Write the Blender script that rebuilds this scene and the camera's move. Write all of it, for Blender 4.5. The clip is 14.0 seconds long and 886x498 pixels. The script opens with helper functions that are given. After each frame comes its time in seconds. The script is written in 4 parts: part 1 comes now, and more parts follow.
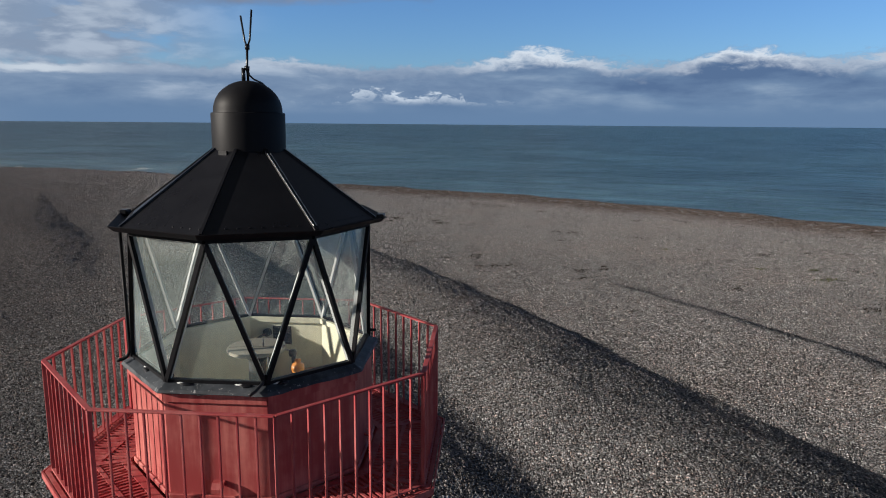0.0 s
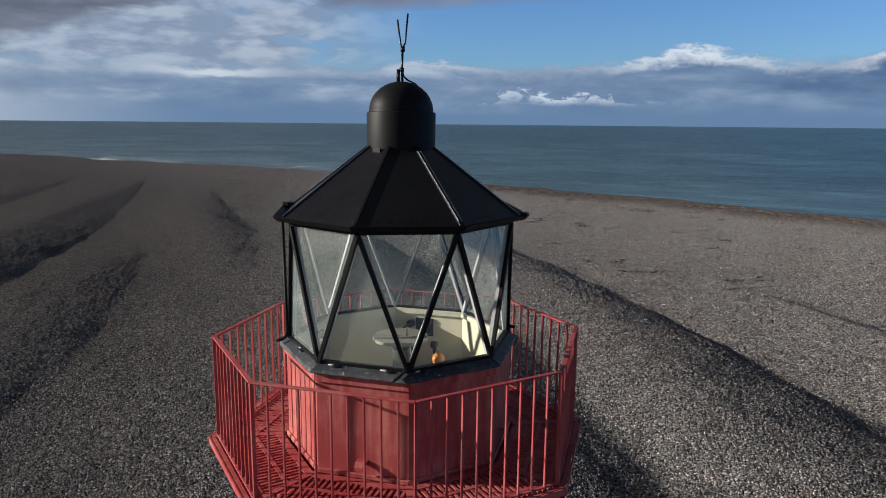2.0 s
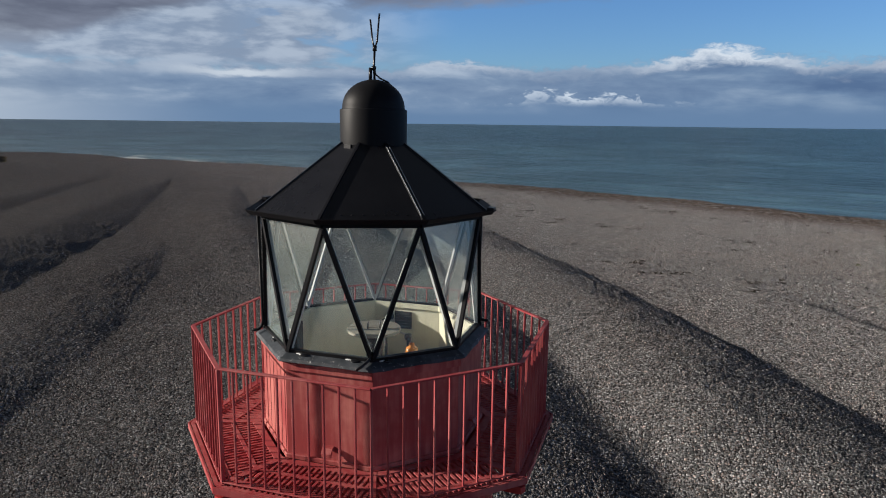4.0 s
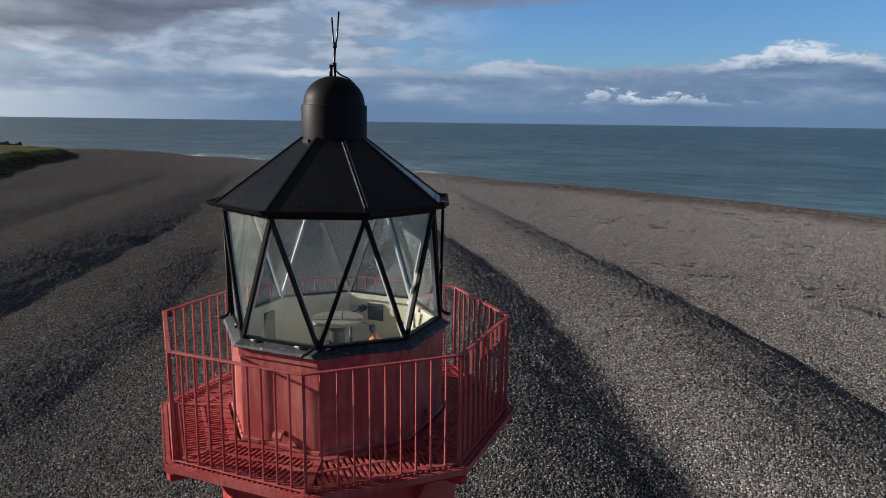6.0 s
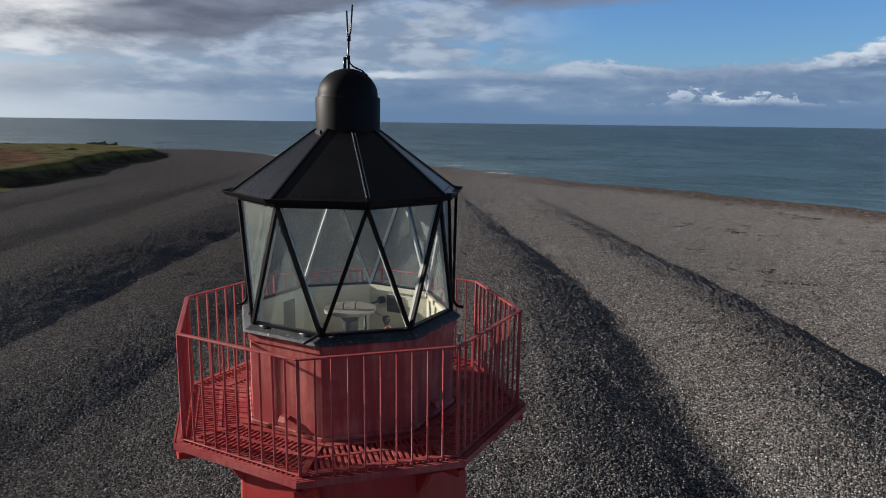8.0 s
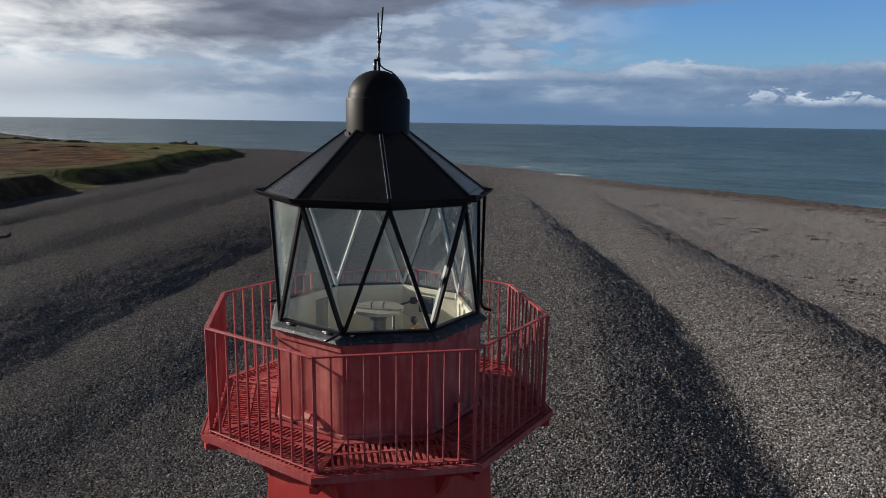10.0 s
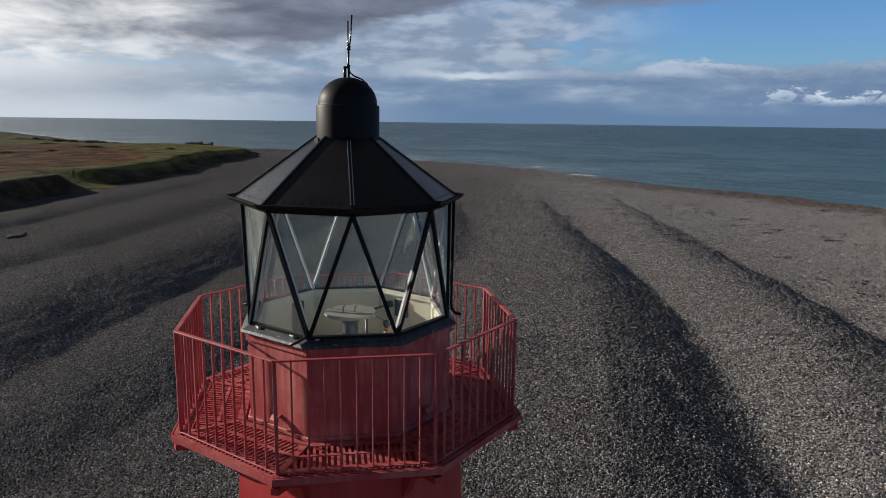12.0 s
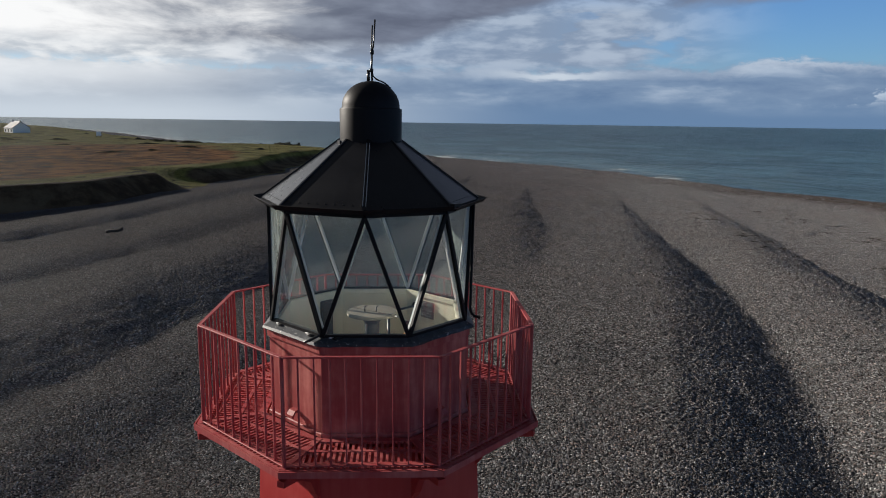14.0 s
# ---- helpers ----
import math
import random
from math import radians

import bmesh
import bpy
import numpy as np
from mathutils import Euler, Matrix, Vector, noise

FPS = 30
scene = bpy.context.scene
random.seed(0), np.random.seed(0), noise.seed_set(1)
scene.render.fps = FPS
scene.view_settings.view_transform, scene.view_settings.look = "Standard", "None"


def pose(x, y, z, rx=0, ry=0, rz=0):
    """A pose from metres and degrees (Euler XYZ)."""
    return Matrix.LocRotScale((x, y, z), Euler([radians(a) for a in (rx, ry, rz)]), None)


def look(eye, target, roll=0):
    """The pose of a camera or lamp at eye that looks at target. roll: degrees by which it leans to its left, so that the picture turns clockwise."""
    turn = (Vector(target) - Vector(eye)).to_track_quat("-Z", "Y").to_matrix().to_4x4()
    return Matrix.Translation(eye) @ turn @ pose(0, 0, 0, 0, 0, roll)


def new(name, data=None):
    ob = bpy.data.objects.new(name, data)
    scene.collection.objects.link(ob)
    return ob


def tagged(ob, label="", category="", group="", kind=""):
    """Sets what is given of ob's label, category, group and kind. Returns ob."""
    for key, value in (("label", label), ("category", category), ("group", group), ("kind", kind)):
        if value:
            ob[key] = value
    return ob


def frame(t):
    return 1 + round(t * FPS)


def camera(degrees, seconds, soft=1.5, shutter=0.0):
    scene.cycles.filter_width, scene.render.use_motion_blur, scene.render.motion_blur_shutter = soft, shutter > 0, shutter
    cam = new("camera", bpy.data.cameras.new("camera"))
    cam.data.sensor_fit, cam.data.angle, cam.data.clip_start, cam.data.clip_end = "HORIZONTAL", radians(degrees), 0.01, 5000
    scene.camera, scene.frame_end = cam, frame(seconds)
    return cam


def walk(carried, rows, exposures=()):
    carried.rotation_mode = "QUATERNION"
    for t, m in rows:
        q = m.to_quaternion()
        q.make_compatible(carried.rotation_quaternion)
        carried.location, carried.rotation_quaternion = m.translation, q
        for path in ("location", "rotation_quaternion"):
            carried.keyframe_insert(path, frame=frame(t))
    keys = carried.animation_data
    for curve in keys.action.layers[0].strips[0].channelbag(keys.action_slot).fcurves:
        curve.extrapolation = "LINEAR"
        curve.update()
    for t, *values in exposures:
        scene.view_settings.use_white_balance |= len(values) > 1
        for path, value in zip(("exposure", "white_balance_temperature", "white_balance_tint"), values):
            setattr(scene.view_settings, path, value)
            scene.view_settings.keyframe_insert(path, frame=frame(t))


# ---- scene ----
import functools

cam = camera(64.5, 14.0, 1.0)
# seconds, eye x, y, z, yaw, pitch, roll
ROWS = [
    (0.0, -0.305, -6.561, 11.553, -17.973, -10.208, -0.471),
    (0.5, -0.336, -6.568, 11.532, -16.524, -10.206, -0.439),
    (1.0, -0.340, -6.588, 11.532, -12.522, -10.236, -0.520),
    (1.5, -0.345, -6.609, 11.529, -9.297, -10.214, -0.499),
    (2.0, -0.338, -6.642, 11.534, -6.328, -10.218, -0.540),
    (2.5, -0.313, -6.693, 11.516, -5.010, -10.247, -0.606),
    (3.0, -0.197, -6.754, 11.519, -5.045, -10.239, -0.598),
    (5.5, 0.870, -6.979, 11.494, -0.792, -10.300, -0.782),
    (6.0, 1.136, -7.013, 11.488, 0.491, -10.353, -0.769),
    (6.5, 1.411, -7.027, 11.463, 0.785, -10.358, -0.819),
    (7.0, 1.612, -7.053, 11.421, 1.022, -10.320, -0.741),
    (7.5, 1.716, -7.003, 11.416, 3.840, -10.317, -0.697),
    (8.0, 1.776, -6.971, 11.403, 6.665, -10.326, -0.713),
    (8.5, 1.871, -6.932, 11.368, 7.607, -10.335, -0.721),
    (9.0, 1.977, -6.893, 11.372, 10.043, -10.359, -0.769),
    (11.5, 2.520, -6.871, 11.475, 13.087, -10.320, -0.781),
    (12.0, 2.650, -6.838, 11.482, 13.547, -10.344, -0.728),
    (12.5, 2.789, -6.796, 11.509, 15.064, -10.328, -0.778),
    (13.0, 2.935, -6.772, 11.506, 17.363, -10.321, -0.808),
    (13.5, 3.106, -6.720, 11.509, 19.478, -10.323, -0.813),
    (14.0, 3.263, -6.667, 11.507, 20.256, -10.323, -0.786),
]
walk(cam, [(t, pose(x, y, z, 90 + pitch, roll, yaw)) for t, x, y, z, yaw, pitch, roll in ROWS])

# ---- light ----
SUN_AZ, SUN_EL = 172.0, 16.5      # angle of the sun from +x, counter-clockwise, and its height
SEA_Z = -1.6
sun = new("sun", bpy.data.lights.new("sun", "SUN"))
sun.data.energy, sun.data.angle, sun.data.color = 7.2, radians(0.9), (1.0, 0.92, 0.82)
SUN_DIR = Vector((math.cos(radians(SUN_AZ)) * math.cos(radians(SUN_EL)), math.sin(radians(SUN_AZ)) * math.cos(radians(SUN_EL)), math.sin(radians(SUN_EL))))
sun.matrix_world = look(SUN_DIR * 60, (0, 0, 0))


# ---- node helpers ----
class Net:
    """Short hand for a node tree."""

    def __init__(self, tree):
        self.tree = tree
        tree.nodes.clear()

    def node(self, kind, **inputs):
        n = self.tree.nodes.new(kind)
        for k, v in inputs.items():
            self.set(n, k, v)
        return n

    def set(self, n, key, v):
        key = key.replace("_", " ") if not key.startswith("i") or not key[1:].isdigit() else int(key[1:])
        socket = n.inputs[key]
        if isinstance(v, bpy.types.NodeSocket):
            self.tree.links.new(v, socket)
        else:
            socket.default_value = v

    def math(self, op, a, b=0.0, c=0.0, clamp=False):
        n = self.tree.nodes.new("ShaderNodeMath")
        n.operation, n.use_clamp = op, clamp
        for i, v in enumerate((a, b, c)):
            self.set(n, "i%d" % i, v)
        return n.outputs[0]

    def mix(self, f, a, b, mode="MIX"):
        n = self.tree.nodes.new("ShaderNodeMix")
        n.data_type, n.blend_type = "RGBA", mode
        for i, v in ((0, f), (6, a), (7, b)):
            if isinstance(v, bpy.types.NodeSocket):
                self.tree.links.new(v, n.inputs[i])
            else:
                n.inputs[i].default_value = (*v, 1) if i and len(v) == 3 else v
        return n.outputs[2]

    def noise(self, vec, scale, detail=4.0, rough=0.55, distort=0.0):
        n = self.tree.nodes.new("ShaderNodeTexNoise")
        self.set(n, "Vector", vec)
        n.inputs["Scale"].default_value, n.inputs["Detail"].default_value = scale, detail
        n.inputs["Roughness"].default_value, n.inputs["Distortion"].default_value = rough, distort
        return n.outputs[0]

    def voronoi(self, vec, scale, out="Color", feature="F1"):
        n = self.tree.nodes.new("ShaderNodeTexVoronoi")
        n.feature = feature
        self.set(n, "Vector", vec)
        n.inputs["Scale"].default_value = scale
        return n.outputs[out]

    def ramp(self, f, *stops):
        n = self.tree.nodes.new("ShaderNodeValToRGB")
        self.set(n, "i0", f)
        e = n.color_ramp.elements
        while len(e) < len(stops):
            e.new(0.5)
        for el, (p, c) in zip(e, stops):
            el.position = p
            el.color = (*c, 1) if len(c) == 3 else c
        return n.outputs[0]

    def step(self, v, lo, hi):
        n = self.tree.nodes.new("ShaderNodeMapRange")
        n.interpolation_type = "SMOOTHSTEP"
        self.set(n, "i0", v)
        self.set(n, "i1", lo)
        self.set(n, "i2", hi)
        return n.outputs[0]

    def vec(self, x, y, z):
        n = self.tree.nodes.new("ShaderNodeCombineXYZ")
        for i, v in enumerate((x, y, z)):
            self.set(n, "i%d" % i, v)
        return n.outputs[0]

    def xyz(self, v):
        n = self.tree.nodes.new("ShaderNodeSeparateXYZ")
        self.set(n, "i0", v)
        return n.outputs

    def bump(self, height, strength, dist, normal=None):
        n = self.tree.nodes.new("ShaderNodeBump")
        self.set(n, "Height", height)
        n.inputs["Strength"].default_value, n.inputs["Distance"].default_value = strength, dist
        if normal is not None:
            self.set(n, "Normal", normal)
        return n.outputs[0]


def grey(v):
    return (v, v, v)


# ---- sky: a clear blue sky with a bank of cumulus over the sea and a sheet of cloud towards the sun ----
world = bpy.data.worlds.new("sky")
scene.world = world
world.use_nodes = True
N = Net(world.node_tree)
sky = N.node("ShaderNodeTexSky")
sky.sky_type, sky.sun_disc = "NISHITA", False
sky.sun_elevation, sky.sun_rotation = radians(SUN_EL), radians(90 - SUN_AZ)
sky.air_density, sky.dust_density, sky.ozone_density = 1.0, 0.4, 2.0
way = N.node("ShaderNodeTexCoord").outputs["Generated"]
dx, dy, dz = N.xyz(way)
el = N.math("MULTIPLY", N.math("ARCSINE", dz), 57.3)             # degrees over the horizon
az = N.math("MULTIPLY", N.math("ARCTAN2", dx, dy), 57.3)         # degrees to the right of +y
blue = N.mix(1.0, sky.outputs[0], N.mix(N.step(el, 12.0, 45.0), (0.060, 0.091, 0.142), (0.018, 0.024, 0.030)), "MULTIPLY")


def layer(scale_az, scale_el, seed, detail=7.0, rough=0.6, distort=0.3):
    return N.noise(N.vec(N.math("MULTIPLY", az, scale_az), N.math("MULTIPLY", el, scale_el), seed), 1.0, detail, rough, distort)


n1 = layer(0.13, 0.42, 0.0)
n2 = layer(0.05, 0.16, 3.7, 6.0)
n3 = layer(0.09, 0.46, 9.0, 6.0, 0.54)
n4 = layer(0.20, 0.62, 21.0, 7.0, 0.54, 0.2)
turn = N.math("ABSOLUTE", N.math("SUBTRACT", az, 90.0 - SUN_AZ))
turn = N.math("MINIMUM", turn, N.math("SUBTRACT", 360.0, turn))     # degrees round from the sun
side = N.math("SUBTRACT", turn, SUN_AZ - 90.0)                      # the same, from the +y direction
billow = N.math("SUBTRACT", n4, 0.5)
puffs = N.math("SUBTRACT", layer(0.8, 1.5, 40.0, 6.0, 0.62, 0.6), 0.5)


def swell(centre, half, high):
    d = N.math("MULTIPLY", N.math("SUBTRACT", side, centre), 1.0 / half)
    return N.math("MULTIPLY", N.math("EXPONENT", N.math("MULTIPLY", N.math("MULTIPLY", d, d), -1.0)), high)


def added(*terms):
    return functools.reduce(lambda a, b: N.math("ADD", a, b), terms)


def times(*terms):
    return functools.reduce(lambda a, b: N.math("MULTIPLY", a, b), terms)


west = N.step(turn, 72.0, 38.0)                                    # share of the brighter side, towards the sun
# haze and flat cloud low over the sea
haze = N.mix(west, (0.135, 0.23, 0.385), (0.58, 0.65, 0.73))
mottle = added(times(n3, 0.55), times(n4, 0.45))
body = N.mix(N.step(side, 12.0, 32.0), N.ramp(mottle, (0.38, (0.12, 0.20, 0.345)), (0.52, (0.20, 0.29, 0.435)), (0.64, (0.38, 0.47, 0.60))),
             N.ramp(mottle, (0.38, (0.095, 0.165, 0.305)), (0.52, (0.155, 0.245, 0.395)), (0.66, (0.29, 0.39, 0.53))))
flat_cloud = N.mix(west, body, N.ramp(mottle, (0.37, (0.22, 0.285, 0.385)), (0.52, (0.32, 0.39, 0.49)), (0.64, (0.52, 0.585, 0.67))))
low = N.mix(N.step(el, 2.6, 0.3), flat_cloud, haze)
low = N.mix(times(N.step(side, -28.0, -48.0), N.step(el, 0.3, 4.0), 0.85), low, (0.86, 0.885, 0.91))
# a low row of small cumulus heads, then the crowns along the top of the bank
top_b = added(1.45, swell(12.4, 2.3, 1.25), swell(17.6, 2.6, 0.9), swell(-24.0, 3.0, 0.7), swell(58.0, 4.0, 1.2), times(puffs, 2.8))
in_b = times(N.step(N.math("SUBTRACT", top_b, el), 0.0, 0.4), N.step(el, 1.2, 1.75))
low = N.mix(times(in_b, N.step(N.math("SUBTRACT", top_b, el), 1.5, 0.2), N.step(puffs, -0.16, 0.10), added(swell(15.0, 6.0, 0.95), swell(58.0, 5.0, 0.8))), low, (0.66, 0.75, 0.86))
crowns = added(swell(6.0, 4.5, 0.55), swell(25.5, 5.5, 1.35), swell(40.5, 5.0, 1.4), swell(51.0, 3.5, 0.8), swell(72.0, 9.0, 1.3))
top_a = added(4.25, crowns, times(billow, 2.6), times(puffs, 1.3))
under = N.math("SUBTRACT", top_a, el)
in_a = N.step(under, -0.15, 0.45)
low = N.mix(times(in_a, N.step(under, 1.3, 0.15), N.math("MULTIPLY_ADD", crowns, 0.62, 0.12, True)), low, (0.78, 0.85, 0.93))
col = N.mix(in_a, blue, low)
# light streaks of cloud between the bank and the sheet
thick = N.math("MAXIMUM", N.step(added(times(n3, 0.6), times(n4, 0.4)), 0.36, 0.50), N.step(side, 2.0, -14.0))
mid = times(N.step(side, 6.0, -7.0), N.step(el, 3.0, 4.6), N.step(el, 11.0, 8.0), thick)
mid_dark = N.mix(N.step(side, -22.0, -44.0), (0.235, 0.31, 0.435), (0.50, 0.55, 0.61))
mid_light = N.mix(N.step(side, -22.0, -44.0), (0.40, 0.48, 0.60), (0.83, 0.85, 0.87))
col = N.mix(mid, col, N.mix(N.step(n4, 0.42, 0.62), mid_dark, mid_light))
bar = times(swell(-11.5, 4.5, 0.8), N.step(N.math("ABSOLUTE", added(el, -3.6, times(billow, -1.4))), 0.42, 0.08))
col = N.mix(bar, col, (0.66, 0.73, 0.81))
# sheet of cloud towards the sun, thinning overhead
edge = added(N.math("MINIMUM", added(5.3, times(N.math("MAXIMUM", added(side, 25.0), 0.0), 0.25)), 8.8), times(N.math("MAXIMUM", added(side, -17.0), 0.0), 0.25), times(N.math("SUBTRACT", n2, 0.5), 2.6), times(billow, 2.2))
sheet = times(N.step(N.math("SUBTRACT", el, edge), -0.35, 0.9), N.step(side, 70.0, 24.0), N.math("SUBTRACT", 1.0, times(N.step(el, 14.0, 34.0), 0.75)))
glow = times(N.step(N.math("SUBTRACT", side, times(N.math("SUBTRACT", n1, 0.5), 40.0)), -31.0, -50.0), N.step(el, 30.0, 11.0))
grey_sheet = N.mix(N.step(side, -20.0, -42.0), N.ramp(mottle, (0.40, (0.215, 0.25, 0.335)), (0.60, (0.12, 0.14, 0.20))),
                   N.ramp(mottle, (0.38, (0.40, 0.435, 0.49)), (0.52, (0.255, 0.285, 0.345)), (0.64, (0.165, 0.19, 0.245))))
sheet_col = N.mix(glow, grey_sheet, (0.95, 0.955, 0.96))
col = N.mix(sheet, col, sheet_col)
veil = N.math("MULTIPLY", N.step(el, 12.0, 34.0), 0.8)                # thin grey cloud overhead
col = N.mix(veil, col, N.ramp(n2, (0.35, (0.068, 0.072, 0.078)), (0.65, (0.036, 0.039, 0.043))))
col = N.mix(N.step(dz, 0.0, -0.02), col, (0.05, 0.06, 0.07))
out = N.node("ShaderNodeOutputWorld")
back = N.node("ShaderNodeBackground", Color=col, Strength=1.0)
N.tree.links.new(back.outputs[0], out.inputs[0])


# ---- materials ----
def material(name, rough=0.6, metal=0.0, spec=0.5):
    m = bpy.data.materials.new(name)
    m.use_nodes = True
    n = Net(m.node_tree)
    o = n.node("ShaderNodeOutputMaterial")
    b = n.node("ShaderNodeBsdfPrincipled")
    n.tree.links.new(b.outputs[0], o.inputs[0])
    b.inputs["Roughness"].default_value, b.inputs["Metallic"].default_value = rough, metal
    b.inputs["Specular IOR Level"].default_value = spec
    return m, n, b


def painted(name, base, pale, rust, rough=0.5, wear=0.62, spec=0.4):
    """Weathered paint: fading in large patches, fine grain, small chips down to rust."""
    m, n, b = material(name, rough, 0.0, spec)
    at = n.node("ShaderNodeNewGeometry").outputs["Position"]
    big = n.noise(at, 1.7, 5.0, 0.6)
    x, y, z = n.xyz(at)
    runs = n.noise(n.vec(n.math("MULTIPLY", x, 14.0), n.math("MULTIPLY", y, 14.0), n.math("MULTIPLY", z, 1.3)), 1.0, 4.0)
    c = n.mix(n.step(n.math("ADD", n.math("MULTIPLY", big, 0.6), n.math("MULTIPLY", runs, 0.4)), 0.40, 0.66), base, pale)
    chips = n.noise(at, 26.0, 6.0, 0.7)
    chip = n.step(chips, wear, wear + 0.05)
    c = n.mix(chip, c, rust)
    fine = n.noise(at, 160.0, 3.0)
    n.set(b, "Base Color", c)
    n.set(b, "Roughness", n.math("MULTIPLY_ADD", big, 0.3, rough - 0.12))
    n.set(b, "Normal", n.bump(n.math("ADD", n.math("MULTIPLY", fine, 0.25), n.math("MULTIPLY", chip, -0.6)), 0.35, 0.004))
    return m


RED_WALL = painted("red wall paint", (0.30, 0.050, 0.050), (0.52, 0.175, 0.148), (0.22, 0.07, 0.055), 0.5, 0.72, 0.3)
RED_RAIL = painted("red rail paint", (0.32, 0.040, 0.045), (0.42, 0.115, 0.108), (0.32, 0.16, 0.14), 0.52, 0.66, 0.3)
RED_TOWER = painted("red tower paint", (0.36, 0.022, 0.022), (0.42, 0.045, 0.04), (0.2, 0.05, 0.04), 0.5, 0.72)
BLACK = painted("black gloss paint", (0.0065, 0.0065, 0.0085), (0.010, 0.010, 0.0125), (0.045, 0.04, 0.036), 0.28, 0.74, 0.4)
MATT_BLACK = painted("dull black paint", (0.0065, 0.0065, 0.008), (0.010, 0.010, 0.012), (0.03, 0.028, 0.026), 0.5, 0.76, 0.12)
LEAD = painted("grey lead flashing", (0.026, 0.031, 0.037), (0.07, 0.077, 0.087), (0.30, 0.30, 0.295), 0.50, 0.61, 0.28)
CREAM = painted("cream inside paint", (0.70, 0.68, 0.52), (0.78, 0.76, 0.61), (0.4, 0.33, 0.22), 0.5, 0.72)
WHITE_BAR = painted("white bar paint", (0.52, 0.53, 0.53), (0.62, 0.63, 0.63), (0.4, 0.38, 0.34), 0.62, 0.7, 0.15)
BROWN_FLOOR = painted("brown boarded floor", (0.26, 0.14, 0.07), (0.34, 0.20, 0.10), (0.12, 0.07, 0.04), 0.6, 0.66)
ORANGE = painted("rusted orange paint", (0.55, 0.20, 0.03), (0.62, 0.28, 0.06), (0.25, 0.10, 0.03), 0.35, 0.8)
DARK_METAL = painted("dark grey metal", (0.035, 0.037, 0.04), (0.06, 0.062, 0.065), (0.1, 0.08, 0.06), 0.4, 0.72)
PALE_WOOD = painted("pale round board", (0.25, 0.23, 0.185), (0.33, 0.305, 0.245), (0.26, 0.22, 0.16), 0.5, 0.66)
BARE = painted("bare aluminium", (0.45, 0.46, 0.47), (0.6, 0.61, 0.62), (0.2, 0.2, 0.2), 0.35, 0.7)
BARE.node_tree.nodes["Principled BSDF"].inputs["Metallic"].default_value = 0.6

# window glass: clear, with a thin film of salt
GLASS = bpy.data.materials.new("salted glass")
GLASS.use_nodes = True
n = Net(GLASS.node_tree)
at = n.node("ShaderNodeNewGeometry").outputs["Position"]
salt = n.math("MULTIPLY_ADD", n.step(n.noise(at, 3.5, 6.0, 0.65), 0.40, 0.75), 0.14, 0.125)
clear = n.node("ShaderNodeBsdfTransparent", Color=(0.93, 0.96, 0.95, 1))
gloss = n.node("ShaderNodeBsdfGlossy", Color=(0.9, 0.92, 0.92, 1), Roughness=0.09)
film = n.node("ShaderNodeBsdfDiffuse", Color=(0.64, 0.76, 0.72, 1))
fres = n.node("ShaderNodeFresnel", IOR=1.38)
m1 = n.node("ShaderNodeMixShader")
n.set(m1, "i0", salt)
n.set(m1, "i1", clear.outputs[0])
n.set(m1, "i2", film.outputs[0])
m2 = n.node("ShaderNodeMixShader")
n.set(m2, "i0", n.math("MULTIPLY", fres.outputs[0], 0.28))
n.set(m2, "i1", m1.outputs[0])
n.set(m2, "i2", gloss.outputs[0])
o = n.node("ShaderNodeOutputMaterial")
n.tree.links.new(m2.outputs[0], o.inputs[0])

# shingle, turf and heath of the ground sheet
GROUND, n, b = material("shingle and turf", 0.85, 0.0, 0.05)
at = n.node("ShaderNodeNewGeometry").outputs["Position"]
x, y, z = n.xyz(at)
flat = n.vec(x, y, 0.0)
cells = n.voronoi(flat, 17.5)
cr, cg, cb = n.xyz(cells)
tone = n.ramp(cr, (0.0, (0.026, 0.026, 0.028)), (0.33, (0.116, 0.113, 0.110)), (0.68, (0.232, 0.224, 0.214)), (0.90, (0.37, 0.36, 0.347)), (1.0, (0.68, 0.67, 0.65)))
tone = n.mix(1.0, tone, (0.965, 0.985, 1.03), "MULTIPLY")
tint = n.mix(n.step(cg, 0.70, 0.95), tone, n.mix(1.0, tone, (1.16, 0.95, 0.86), "MULTIPLY"))
drift = n.noise(flat, 0.09, 5.0, 0.6)
tint = n.mix(n.math("MULTIPLY", n.step(drift, 0.45, 0.68), 0.3), tint, n.mix(1.0, tint, (1.10, 0.98, 0.92), "MULTIPLY"))
fine = n.noise(flat, 0.9, 5.0, 0.65)
tint = n.mix(1.0, tint, n.ramp(fine, (0.3, grey(0.83)), (0.7, grey(1.11))), "MULTIPLY")
# shade of the ridges on the far left, put into the stones' colour
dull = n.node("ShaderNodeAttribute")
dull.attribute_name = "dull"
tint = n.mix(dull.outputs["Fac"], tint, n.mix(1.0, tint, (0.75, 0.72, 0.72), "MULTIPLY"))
# stronger sunlight toward the right, painted as a lighter stone colour
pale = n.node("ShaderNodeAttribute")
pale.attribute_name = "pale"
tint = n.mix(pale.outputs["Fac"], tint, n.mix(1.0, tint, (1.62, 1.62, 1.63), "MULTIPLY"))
pink = n.node("ShaderNodeAttribute")
pink.attribute_name = "pink"
stones = n.voronoi(flat, 4.5)
tint = n.mix(n.math("MULTIPLY", pink.outputs["Fac"], n.step(fine, 0.36, 0.50)), tint, n.mix(n.xyz(stones)[0], (0.045, 0.037, 0.034), (0.25, 0.195, 0.172)))
turf = n.node("ShaderNodeAttribute")
turf.attribute_name = "turf"
blades = n.noise(flat, 2.4, 6.0, 0.7)
